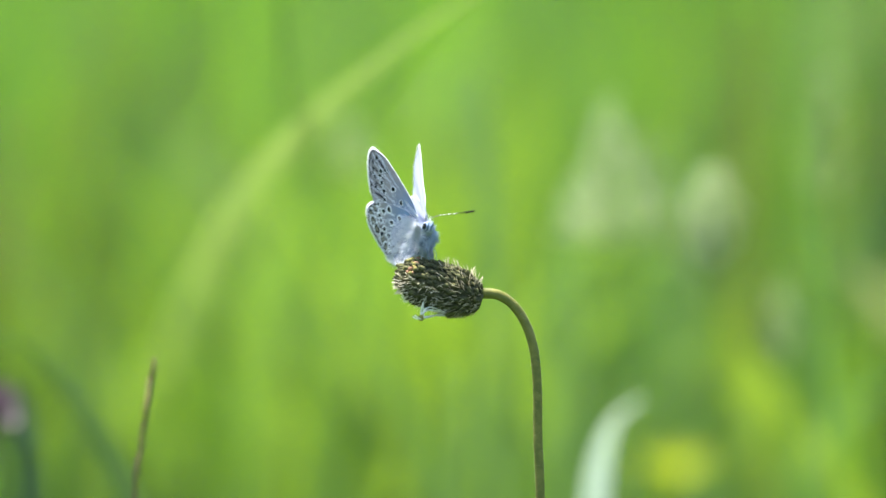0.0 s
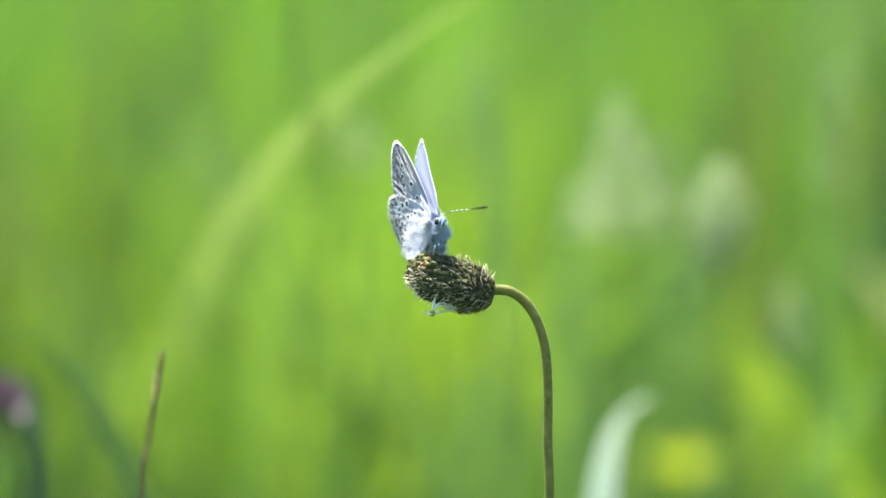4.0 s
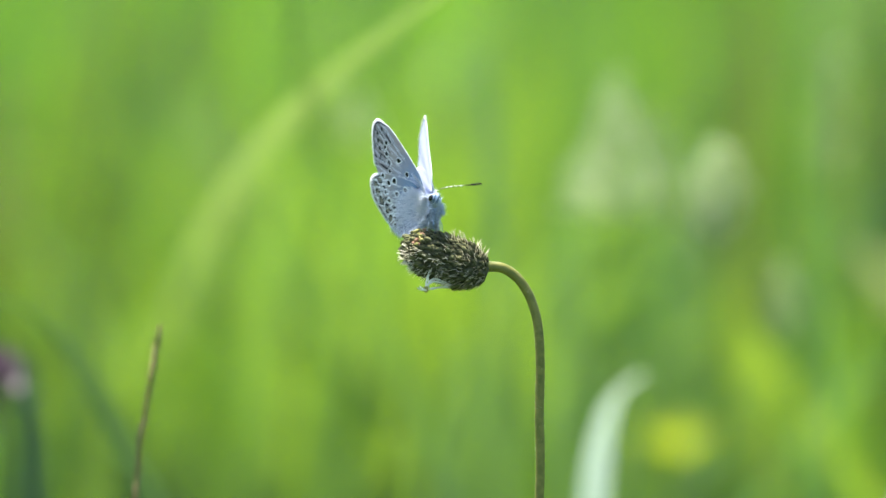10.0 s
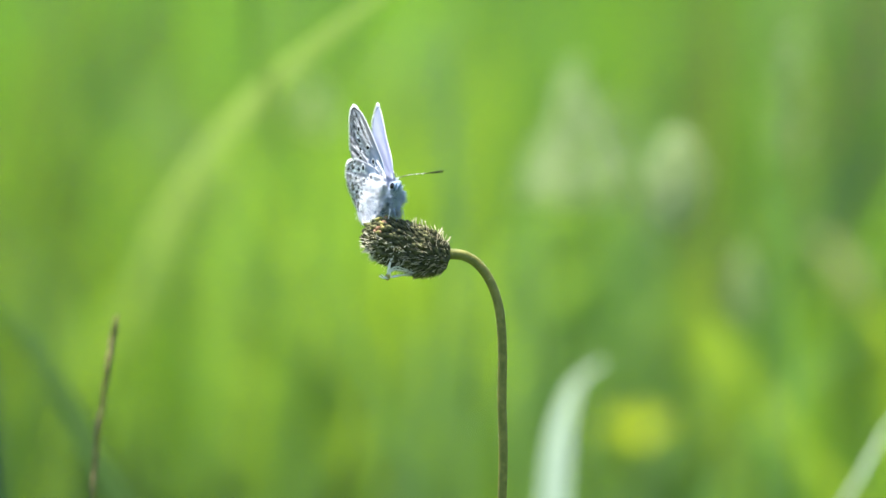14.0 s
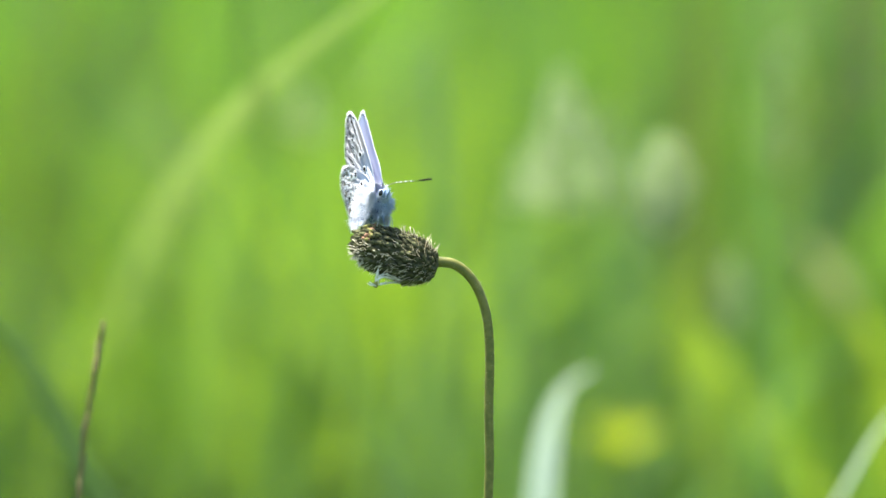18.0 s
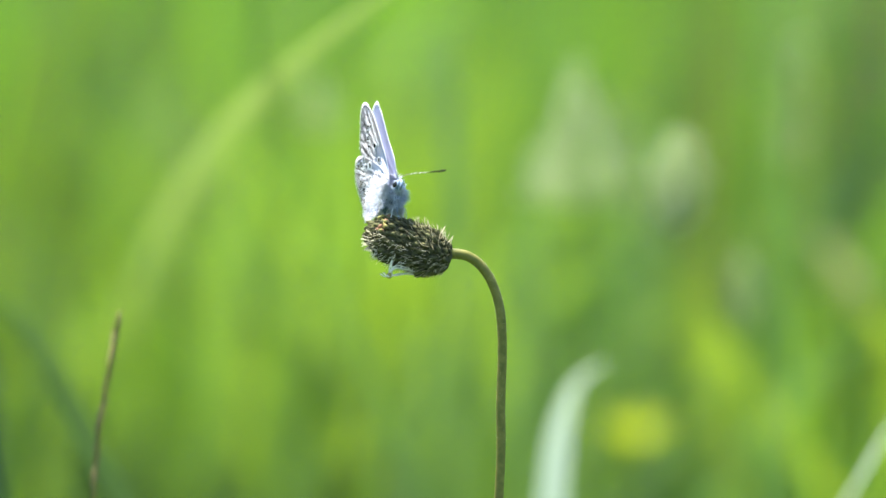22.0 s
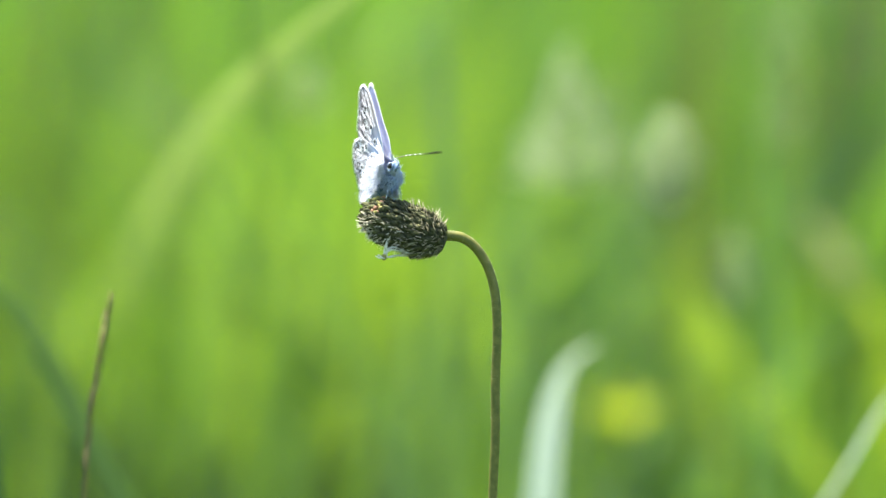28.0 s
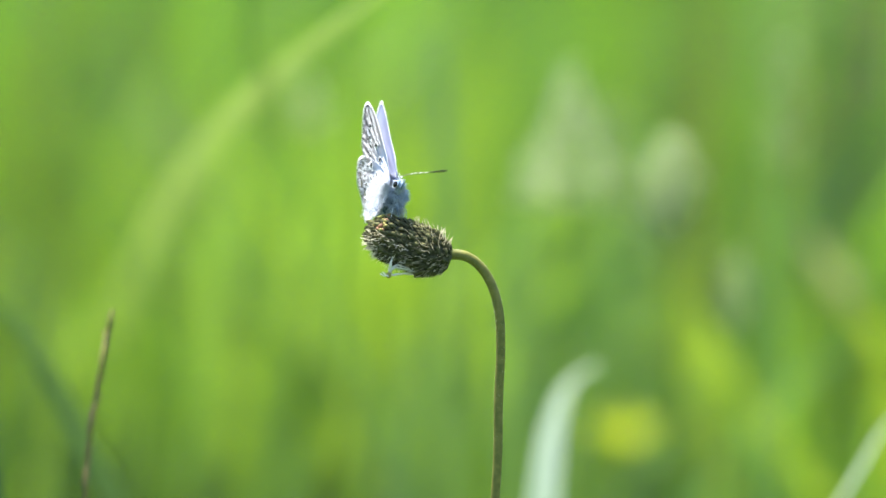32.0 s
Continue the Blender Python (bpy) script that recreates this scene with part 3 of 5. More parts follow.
grass_blade([foot_of((-0.09956, 0.50000, 0.17364)), (-0.09956, 0.50000, 0.17364), (-0.08371, 0.42000, 0.21465), (-0.06894, 0.34000, 0.24985), (-0.05375, 0.26000, 0.27801), (-0.04065, 0.21000, 0.29666), (-0.02854, 0.18000, 0.31061), (-0.01628, 0.16500, 0.32134), (-0.00267, 0.16000, 0.33186), (0.01442, 0.15500, 0.34354)], 0.0083, GRASS_ARCH, "broad pale green grass blade arching across the meadow", tip=0.5, root=0.2, grow=0.5)
grass_blade([foot_of((0.03409, 0.18000, 0.16580)), (0.03409, 0.18000, 0.16580), (0.03401, 0.18000, 0.18581), (0.03417, 0.18000, 0.20702), (0.03510, 0.18000, 0.22286), (0.03666, 0.18000, 0.23340), (0.03972, 0.18000, 0.24106), (0.04543, 0.18000, 0.24535)], 0.0091, GRASS_WHITE, "silvery white-green grass blade bent over at the top", tip=0.7, root=0.6, fold=0.05)
grass_blade([foot_of((0.06233, 0.12000, 0.17013)), (0.06233, 0.12000, 0.17013), (0.07268, 0.12000, 0.19015), (0.09452, 0.12000, 0.22621), (0.10498, 0.12000, 0.24470), (0.11873, 0.12000, 0.25709)], 0.0051, GRASS_WHITE, "grey-white grass blade leaning outward", tip=0.4, fold=0.05)
grass_blade([foot_of((-0.04767, 0.13000, 0.18819)), (-0.04767, 0.13000, 0.18819), (-0.05296, 0.13000, 0.20305), (-0.05832, 0.13000, 0.21537), (-0.06364, 0.13000, 0.22517), (-0.06784, 0.13000, 0.23250), (-0.07153, 0.13000, 0.23982), (-0.07717, 0.13000, 0.24978), (-0.08352, 0.13000, 0.25860), (-0.09079, 0.13000, 0.26518), (-0.10045, 0.13000, 0.26804)], 0.0071, GRASS_GREY, "dull grey-green grass blade arching down", tip=0.5)
grass_blade([foot_of((0.13231, 0.36000, 0.15336)), (0.13231, 0.36000, 0.15336), (0.11365, 0.36000, 0.18857), (0.09711, 0.36000, 0.21073), (0.08066, 0.36000, 0.23276), (0.06641, 0.37000, 0.25913), (0.05948, 0.38000, 0.27318), (0.05398, 0.39000, 0.28992)], 0.0100, GRASS_YELLOW, "long yellow-green grass blade leaning through the meadow", tip=0.7)
grass_blade([foot_of((0.10827, 0.42000, 0.13977)), (0.10827, 0.42000, 0.13977), (0.10055, 0.42000, 0.17219), (0.09215, 0.42000, 0.20096), (0.08292, 0.42000, 0.23121), (0.07194, 0.43000, 0.26018)], 0.0067, GRASS_YELLOW, "yellow-green grass blade in full sun", tip=0.6)
grass_blade([foot_of((0.15722, 0.40000, 0.15513)), (0.15722, 0.40000, 0.15513), (0.14941, 0.40000, 0.18855), (0.14211, 0.40000, 0.20843), (0.13490, 0.40000, 0.22655), (0.12832, 0.41000, 0.23839), (0.12171, 0.42000, 0.24708)], 0.0109, GRASS_GOLD, "sunlit yellow grass blade", tip=0.5)
grass_blade([foot_of((0.10029, 0.50000, 0.08868)), (0.10029, 0.50000, 0.08868), (0.09654, 0.50000, 0.18814), (0.09716, 0.50000, 0.26059), (0.09702, 0.50000, 0.29639), (0.09452, 0.50000, 0.32125)], 0.0108, GRASS_OLIVE, "dull olive blade standing in the meadow", tip=0.5)
grass_blade([foot_of((0.16235, 0.57847, 0.06868)), (0.15847, 0.58693, 0.1459), (0.15555, 0.5975, 0.24242), (0.1507, 0.60701, 0.32929)], 0.014, GRASS_SHADE, "dark olive blade standing in the meadow", tip=0.3)
grass_blade([foot_of((-0.08817, 0.57847, 0.06868)), (-0.09011, 0.58693, 0.1459), (-0.09593, 0.59538, 0.22312), (-0.10564, 0.60173, 0.28103)], 0.018, GRASS, "broad sunlit yellow-green blade", tip=0.3)
grass_blade([foot_of((0.04195, 0.57847, 0.06868)), (0.04195, 0.58693, 0.1459), (0.04389, 0.59327, 0.20381), (0.0536, 0.59707, 0.23856)], 0.012, GRASS_BRIGHT, "bright green blade among the grass", tip=0.3)
grass_blade([foot_of((-0.05052, 0.7719, -0.00226)), (-0.05277, 0.77926, 0.065), (-0.04734, 0.5437, 0.21049), (-0.0426, 0.36114, 0.28881), (-0.03727, 0.2136, 0.31944), (-0.03641, 0.17528, 0.33693), (-0.03613, 0.15726, 0.35618)], 0.0017, GRASS_SHADE, "thin dark green grass stem", tip=0.6)
grass_blade([foot_of((0.03527, 0.36000, 0.11259)), (0.03527, 0.36000, 0.11259), (0.03540, 0.36000, 0.17751), (0.03667, 0.36000, 0.22558), (0.03752, 0.36000, 0.25733), (0.03797, 0.36000, 0.27154)], 0.0095, GRASS_DARK, "upright dark green grass blade", tip=0.3)
grass_blade([foot_of((0.01698, 0.30000, 0.14313)), (0.01698, 0.30000, 0.14313), (0.01483, 0.30000, 0.21890), (0.01238, 0.30000, 0.26663), (0.01028, 0.30000, 0.29763), (0.00908, 0.30000, 0.31377)], 0.0056, GRASS_DARK, "upright dark green grass blade", tip=0.4)
grass_blade([foot_of((0.00684, 0.34000, 0.13326)), (0.00684, 0.34000, 0.13326), (0.00561, 0.34000, 0.18085), (0.00609, 0.34000, 0.21229), (0.00366, 0.34000, 0.23411)], 0.0077, GRASS_DARK, "upright dark green grass blade", tip=0.3)
grass_blade([foot_of((0.07939, 0.52747, 0.06228)), (0.07865, 0.53559, 0.13639), (0.07753, 0.5437, 0.21049), (0.0766, 0.54735, 0.24384), (0.0738, 0.54979, 0.26607)], 0.009, GRASS_BLUE, "upright bluish green grass blade", tip=0.2)
grass_blade([foot_of((0.06821, 0.52747, 0.06228)), (0.06448, 0.53761, 0.15491), (0.06169, 0.54573, 0.22902), (0.0561, 0.5508, 0.27533), (0.05367, 0.55364, 0.30127)], 0.008, GRASS_BRIGHT, "broad pale green blade in the meadow", tip=0.3)
grass_blade([foot_of((-0.015, 0.47858, 0.07519)), (-0.01143, 0.48636, 0.14618), (-0.00786, 0.49025, 0.18168), (-0.015, 0.49336, 0.21007)], 0.010, GRASS_BLUE, "short bluish green grass blade", tip=0.2)


# Dark blades added to dim this low corner; the shade is their colour.
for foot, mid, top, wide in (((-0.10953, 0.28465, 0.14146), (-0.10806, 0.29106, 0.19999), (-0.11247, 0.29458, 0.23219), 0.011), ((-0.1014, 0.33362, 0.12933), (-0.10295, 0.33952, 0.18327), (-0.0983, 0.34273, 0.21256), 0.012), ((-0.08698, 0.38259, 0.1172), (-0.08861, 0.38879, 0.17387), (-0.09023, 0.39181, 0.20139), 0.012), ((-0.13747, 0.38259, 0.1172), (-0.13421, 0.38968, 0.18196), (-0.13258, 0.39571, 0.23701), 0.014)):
    grass_blade([foot_of(foot), foot, mid, top], wide, GRASS_SHADE, "short grass blade in a low tuft, its dark green standing in for shade", tip=0.2)


def seed_plume(at, height, width, count, material, label, seed, foot_dx=0.0, form="spike"):
    """A grass flower: a thin stem that carries many small spikelets on fine branches, as a spike, a cone or a ball."""
    r2 = random.Random(seed)
    at = Vector(at)
    holder = tagged(new("seed_plume"), label, "grass flower", "pale seed plumes")
    holder.location = (at.x + foot_dx, at.y, 0)
    top = at + Vector((0, 0, height / 2)) - holder.location
    low = at - Vector((0, 0, height / 2)) - holder.location
    line = curve_points([(0, 0, 0), low * 0.5 + Vector((foot_dx * 0.2, 0, 0)), low, top], 20)
    bm = bmesh.new()
    tube(bm, line, [0.0006 - 0.00002 * i for i in range(20)], 6)
    part("stem", bm, GRASS, holder)
    for i in range(count):
        s = 1 - math.sqrt((i + 0.5) / count) if form == "cone" else (i + 0.5) / count
        a = i * 2.39996
        wide = {"cone": 1.02 - s, "ball": math.sqrt(max(0.02, 1 - (2 * s - 1) ** 2)), "spike": 0.35 + 0.65 * math.sin(math.pi * min(1, 0.15 + s * 0.85))}[form]
        reach = width * 0.5 * wide * math.sqrt(r2.uniform(0.02, 1.0))
        p = low.lerp(top, s) + Vector((math.cos(a) * reach, math.sin(a) * reach, 0.0015))
        bm = bmesh.new()
        tube(bm, [low.lerp(top, max(0, s - 0.06)), p], [0.00012, 0.0001], 4)
        ball(bm, p, (r2.uniform(0.0007, 0.0010), r2.uniform(0.0006, 0.0009), r2.uniform(0.0012, 0.0018)), Euler((r2.gauss(0, 0.5), r2.gauss(0, 0.5), 0)).to_matrix(), u=7, v=5)
        part("spikelet", bm, material, holder)


seed_plume((0.06573, 0.24000, 0.28049), 0.022, 0.015, 84, PALE_HEAD, "rounded whitish seed head shining in the sun", 1, 0.01, "ball")
seed_plume((0.04124, 0.26000, 0.29142), 0.037, 0.032, 100, PALE_HEAD, "broad pale grass plume narrowing to its tip", 2, 0.02, "cone")
seed_plume((0.08815, 0.30000, 0.24646), 0.018, 0.008, 16, PALE_HEAD, "slim pale grass plume", 3, 0.01)
seed_plume((0.10427, 0.34000, 0.29328), 0.034, 0.014, 22, PALE_HEAD, "thin pale grass plume standing high", 4, -0.02)
seed_plume((-0.02576, 0.36000, 0.28761), 0.014, 0.013, 16, PALE_HEAD, "small pale seed head", 5, 0.0)
seed_plume((-0.12571, 0.40000, 0.27264), 0.043, 0.010, 26, STRAW, "straw-brown dry grass plume", 6, 0.0)
seed_plume((0.12915, 0.36000, 0.31564), 0.047, 0.007, 40, STRAW, "straw-brown dry grass plume", 8, 0.0)


def flower(name, at, material, petals, size, label, heap=False, seed=0):
    """A flower on its own stem: open petals in a ring, or a dense round head of florets."""
    r2 = random.Random(seed)
    at = Vector(at)
    holder = tagged(new(name), label, "flower")
    holder.location = (at.x, at.y, 0)
    bm = bmesh.new()
    tube(bm, curve_points([(0.01, 0.01, 0), (0.004, 0.005, at.z * 0.5), (0, 0, at.z - size * 0.15)], 14), [0.0009] * 14, 7)
    part("stem", bm, GRASS_DARK, holder)
    c = Vector((0, 0, at.z))
    for i in range(petals):
        a = i * 2.39996
        bm = bmesh.new()
        if heap:
            el = math.asin(1 - 1.5 * (i + 0.5) / petals)
            way = Vector((math.cos(a) * math.cos(el), math.sin(a) * math.cos(el), math.sin(el)))
            blade_mesh(bm, [c + way * size * 0.12, c + way * size * 0.35, c + way * size * 0.5], size * 0.10, side=way.orthogonal(), n=5)
            part("floret", bm, material, holder)
        else:
            a = 2 * math.pi * i / petals
            out = Vector((math.cos(a), math.sin(a), 0))
            blade_mesh(bm, [c, c + out * size * 0.25 + Vector((0, 0, size * 0.12)), c + out * size * 0.5 + Vector((0, 0, size * 0.36))], size * 0.52, side=(-out.y, out.x, 0), n=8, fold=0.3, tip=0.7)
            part("petal", bm, material, holder)
    bm = bmesh.new()
    ball(bm, c + Vector((0, 0, size * 0.05)), (size * 0.14, size * 0.14, size * 0.1))
    part("centre", bm, ANTHER if not heap else GRASS_DARK, holder)


flower("yellow_flower", (0.06829, 0.42000, 0.18354), PETAL_YELLOW, 5, 0.024, "yellow buttercup flower low in the grass", seed=1)
flower("purple_flower", (-0.10050, 0.16000, 0.24510), PETAL_PURPLE, 60, 0.017, "purple knapweed flower head in the grass", True, 2)
grass_blade([foot_of((-0.09071, 0.14753, 0.17542)), (-0.09046, 0.15162, 0.21279), (-0.09134, 0.15435, 0.23769), (-0.09322, 0.15585, 0.25139)], 0.0060, GRASS_GREY, "dull grey withered blade", tip=0.2)

# ---- plantain with its bent stem ----
STEM_FOOT = (0.02114, 0.00538, 0.0)
plant = new("plantain")
plant.empty_display_size = 0.02
tagged(plant, "ribwort plantain seed head on a bent green stem", "plant")

stem_line = curve_points([STEM_FOOT, (0.01784, -0.02118, 0.10464), (0.01724, -0.00699, 0.23416), (0.01724, -0.00459, 0.25608), (0.01684, -0.0035, 0.26605), (0.01674, -0.00252, 0.27512), (0.01612, -0.00178, 0.28199), (0.01456, -0.00127, 0.28687), (0.01235, -0.00093, 0.29006), (0.00985, -0.00074, 0.29172), (0.00742, -0.00069, 0.29200), (0.00611, -0.00067, 0.29195)], 70)
bm = bmesh.new()
tube(bm, stem_line, [0.00082 + 0.00016 * max(0, (i - 42) / 28) + 0.00012 * max(0, (i - 62) / 7) for i in range(70)], 18)
part("stem", bm, STEM, plant, "olive green bent stem")
bm = bmesh.new()
ball(bm, Vector((0.01275, -0.00099, 0.28950)), (0.00085, 0.00085, 0.0006))
part("stem_knot", bm, STEM, plant)

rs = np.random.default_rng(31)
root, way = [], []
for i in range(700):
    k = 20 + int(48 * rs.random())
    p, w = stem_line[k].lerp(stem_line[k + 1], rs.random()), (stem_line[k + 1] - stem_line[k]).normalized()
    a, q = rs.random() * 6.283, w.orthogonal().normalized()
    o = q * math.cos(a) + w.cross(q) * math.sin(a)
    root.append(p + o * 0.0008)
    way.append(o + w * rs.normal(0.3, 0.35))
hair_mesh("stem_down", root, way, 0.00015 + 0.00022 * rs.random(700), 0.00002, np.zeros((700, 3)), STEM_HAIR, plant, "short pale down on the stem")

HEAD_A, HEAD_B = Vector((0.00690, -0.00071, 0.29064)), Vector((-0.00778, -0.00022, 0.29545))
axis = (HEAD_B - HEAD_A)
head_len = axis.length
axis.normalize()
head_u = (Vector((0, 0, 1)) - axis * axis.z).normalized()
head_v = axis.cross(head_u)


def head_radius(s):
    """Radius of the seed head at s of its length, from the stem to its tip."""
    return 0.0044 * min(1.0, (max(0.0, s) / 0.32 + 0.16) ** 0.5) * max(0.0, 1 - max(0, (s - 0.55) / 0.47) ** 2.6) ** 0.5


def head_point(s, ang, out=0.0):
    r = head_radius(s) + out
    return HEAD_A + axis * head_len * s + r * (math.cos(ang) * head_u + math.sin(ang) * head_v)


bm = bmesh.new()
prof = [i / 24 for i in range(25)]
tube(bm, [HEAD_A + axis * head_len * s for s in prof], [max(0.0001, head_radius(s) * 0.86) for s in prof], 24)
part("seed_head", bm, CORE, plant, "dark brown-green oval seed head")

rnd = random.Random(4)
bract_meshes = []
for k in range(4):
    bm = bmesh.new()
    n = 5
    rows = []
    for i in range(n):
        s = i / (n - 1)
        w = 0.00064 * math.sin(math.pi * (0.2 + 0.72 * s)) ** 0.8
        lift = 0.00026 * s ** 1.4 * (1 + 0.25 * k) - 0.0001
        x = (0.0011 + 0.00012 * k) * s
        rows.append([bm.verts.new((x, -w, lift - 0.2 * w)), bm.verts.new((x, 0, lift + 0.45 * w + 0.00004)), bm.verts.new((x, w, lift - 0.2 * w)), bm.verts.new((x, 0, lift - 0.0004))])
    for a, b in zip(rows, rows[1:]):
        for j in range(4):
            bm.faces.new((a[j], b[j], b[(j + 1) % 4], a[(j + 1) % 4]))
    bm.faces.new(rows[0])
    bm.faces.new(rows[-1][::-1])
    me = bpy.data.meshes.new("bract")
    bm.to_mesh(me)
    bm.free()
    me.materials.append(BRACT)
    me.polygons.foreach_set("use_smooth", [True] * len(me.polygons))
    bract_meshes.append(me)


def on_head(s, ang, out, tilt=0.0, roll=0.0):
    """A frame on the seed head: x towards its tip, z outward."""
    p = head_point(s, ang, out)
    ahead = (head_point(min(1, s + 0.02), ang, out) - head_point(max(0, s - 0.02), ang, out)).normalized()
    z = (math.cos(ang) * head_u + math.sin(ang) * head_v)
    z = (z - ahead * z.dot(ahead)).normalized()
    m = Matrix((ahead, z.cross(ahead), z)).transposed().to_4x4()
    return Matrix.Translation(p) @ m @ pose(0, 0, 0, math.degrees(roll), -math.degrees(tilt), 0)


def bristles(name, count, low, high, power, tilt, long, thick, material, seed, label, around=(0, 2 * math.pi)):
    """Stiff hairs on the seed head between low and high of its length."""
    r2 = random.Random(seed)
    root, way, ln, bend = [], [], [], []
    for i in range(count):
        s = low + (high - low) * r2.random() ** power
        m = on_head(s, r2.uniform(*around), -0.0001, r2.uniform(*tilt))
        root.append(m.translation)
        way.append(m.to_3x3() @ Vector((1, r2.gauss(0, 0.22), 0)))
        ln.append(r2.uniform(*long))
        bend.append(m.to_3x3() @ Vector((0, r2.uniform(-0.0003, 0.0003), 0.0002)))
    hair_mesh(name, root, way, ln, thick, bend, material, plant, label)


bristles("bristle_coat", 120, 0.04, 0.55, 1.0, (0.5, 1.2), (0.0011, 0.0022), 0.00006, BRISTLE, 4, "straw-coloured bristles on the stem end of the seed head", (-1.7, 1.7))
bristles("filament_coat", 420, 0.10, 0.99, 0.45, (0.6, 1.6), (0.0007, 0.0017), 0.000056, FILAMENT, 5, "fine white withered filaments on the seed head", (0.9, 4.9))
bristles("bristle_coat", 200, 0.02, 0.5, 1.2, (0.15, 0.6), (0.0009, 0.0017), 0.00006, BRISTLE, 6, "straw-coloured bristles lying along the seed head", (1.7, 4.6))

for k in range(24):
    ang = rnd.uniform(-1.25, 0.1)
    s = rnd.uniform(0.84, 0.965)
    bm = bmesh.new()
    ball(bm, on_head(s, ang, rnd.uniform(-0.0001, 0.0002)).translation, (rnd.uniform(0.0003, 0.00055), rnd.uniform(0.0002, 0.00032), rnd.uniform(0.0002, 0.00038)), (on_head(s, ang, 0) @ pose(0, 0, 0, 0, rnd.uniform(-60, 30), rnd.uniform(-40, 40))).to_3x3(), 8, 6)
    part("anther", bm, ANTHER if k % 3 else ANTHER_RED, plant, "yellow withered anther" if k % 3 else "rust-orange withered anther")

wisp_lines = [[(-0.0032, -0.00265, 0.29170), (-0.00419, -0.00381, 0.29033), (-0.00459, -0.00406, 0.28805)], [(-0.00459, -0.00402, 0.28835), (-0.00319, -0.00393, 0.28924), (-0.0009, -0.00297, 0.28882)], [(-0.00419, -0.00408, 0.28785), (-0.0024, -0.00304, 0.28812), (-0.0002, -0.00205, 0.28799)], [(-0.0009, -0.00297, 0.28882), (0.0006, -0.00201, 0.28839), (0.0016, -0.00094, 0.28896)], [(-0.0044, -0.0040, 0.28800), (-0.0052, -0.0042, 0.28770), (-0.0060, -0.0042, 0.28810)]]
for pts in wisp_lines + [[Vector(p) + Vector((rnd.uniform(0.0001, 0.0007), rnd.uniform(-0.0003, 0.0003), rnd.uniform(-0.0001, 0.0006))) for p in line] for line in wisp_lines]:
    bm = bmesh.new()
    tube(bm, curve_points([Vector(p) + Vector((0.0006, 0, 0.0002)) for p in pts], 8), [0.00019 - 0.000010 * i for i in range(8)], 6)
    part("stamen", bm, STAMEN, plant, "limp white stamen")
bm = bmesh.new()
ball(bm, Vector((-0.00389, -0.00408, 0.28805)), (0.0005, 0.0004, 0.0006), u=8, v=6)
part("anther", bm, ANTHER, plant, "pale yellow anther at the stamen's end")

# ---- brown stalk ----
STALK_FOOT = (-0.0870, 0.042, 0.0)
stalk = new("dry_stalk")
tagged(stalk, "thin brown dry grass stalk with swollen nodes", "grass stalk")
line = curve_points([STALK_FOOT, (-0.06178, 0.03129, 0.20421), (-0.05826, 0.03615, 0.24855), (-0.05709, 0.03711, 0.25725), (-0.05613, 0.03792, 0.26467), (-0.05545, 0.04063, 0.27010), (-0.05491, 0.04095, 0.27307)], 50)
bm = bmesh.new()
tube(bm, line, [0.00041 + 0.00004 * math.sin(i * 0.9) if i < 45 else 0.00041 * (51 - i) / 6 for i in range(50)], 9)
part("stalk", bm, STALK, stalk)
for n, i in enumerate((14, 16, 18, 20, 22, 25, 28, 31, 34, 37, 40, 43)):
    bm = bmesh.new()
    w = (line[i + 1] - line[i - 1]).normalized()
    off = w.orthogonal().normalized() * 0.00008 * (1 if n % 2 else -1)
    long = 0.0030 + 0.0009 * math.sin(n * 2.3)
    tube(bm, [line[i] - w * long + off, line[i] - w * long * 0.3 + off * 1.8, line[i] + w * long * 0.5 + off * 1.6, line[i] + w * long * 1.2 + off], [0.0003, 0.00047, 0.00045, 0.0002], 8)
    part("spikelet", bm, STALK_PALE if n % 3 == 1 else STALK, stalk, "dry spikelet pressed to the stalk")

# ---- butterfly ----
PERCH = pose(-0.00421, 0.00004, 0.29843)
HINGE = pose(-0.00041, 0.00057, 0.00523, 0, 0, -69.8) @ pose(0, 0, 0, 0, -66.8, 0)
HINGE_LEFT = pose(0.00079, 0.00182, 0.00567, 0, 0, -69.8) @ pose(0, 0, 0, 0, -66.8, 0)
butterfly = new("butterfly")
butterfly.empty_display_size = 0.01
butterfly.matrix_basis = PERCH
tagged(butterfly, "small blue butterfly with spotted grey undersides perched on a seed head", "butterfly")

FORE = [(-1.2, -0.6), (-3.48, 1.63), (-4.67, 3.37), (-6.21, 6.65), (-7.41, 9.85), (-8.37, 12.99), (-8.51, 14.77), (-8.18, 16.15), (-7.11, 16.88), (-5.21, 17.01), (-3.46, 16.71), (-1.87, 16.1), (-0.39, 15.28), (0.87, 14.4), (1.54, 12.96), (0.74, 7.91), (0.08, 2.24)]
HIND = [(-0.98, -0.53), (-1.78, 2.69), (-1.29, 5.48), (-0.62, 8.23), (0.32, 10.92), (1.33, 13.3), (2.75, 14.71), (4.07, 15.04), (5.43, 14.36), (6.73, 13.18), (7.78, 11.77), (8.75, 9.96), (9.22, 7.93), (9.3, 6.17), (9.09, 4.29), (7.48, 1.06), (5.12, -1.28), (1.86, -1.68)]
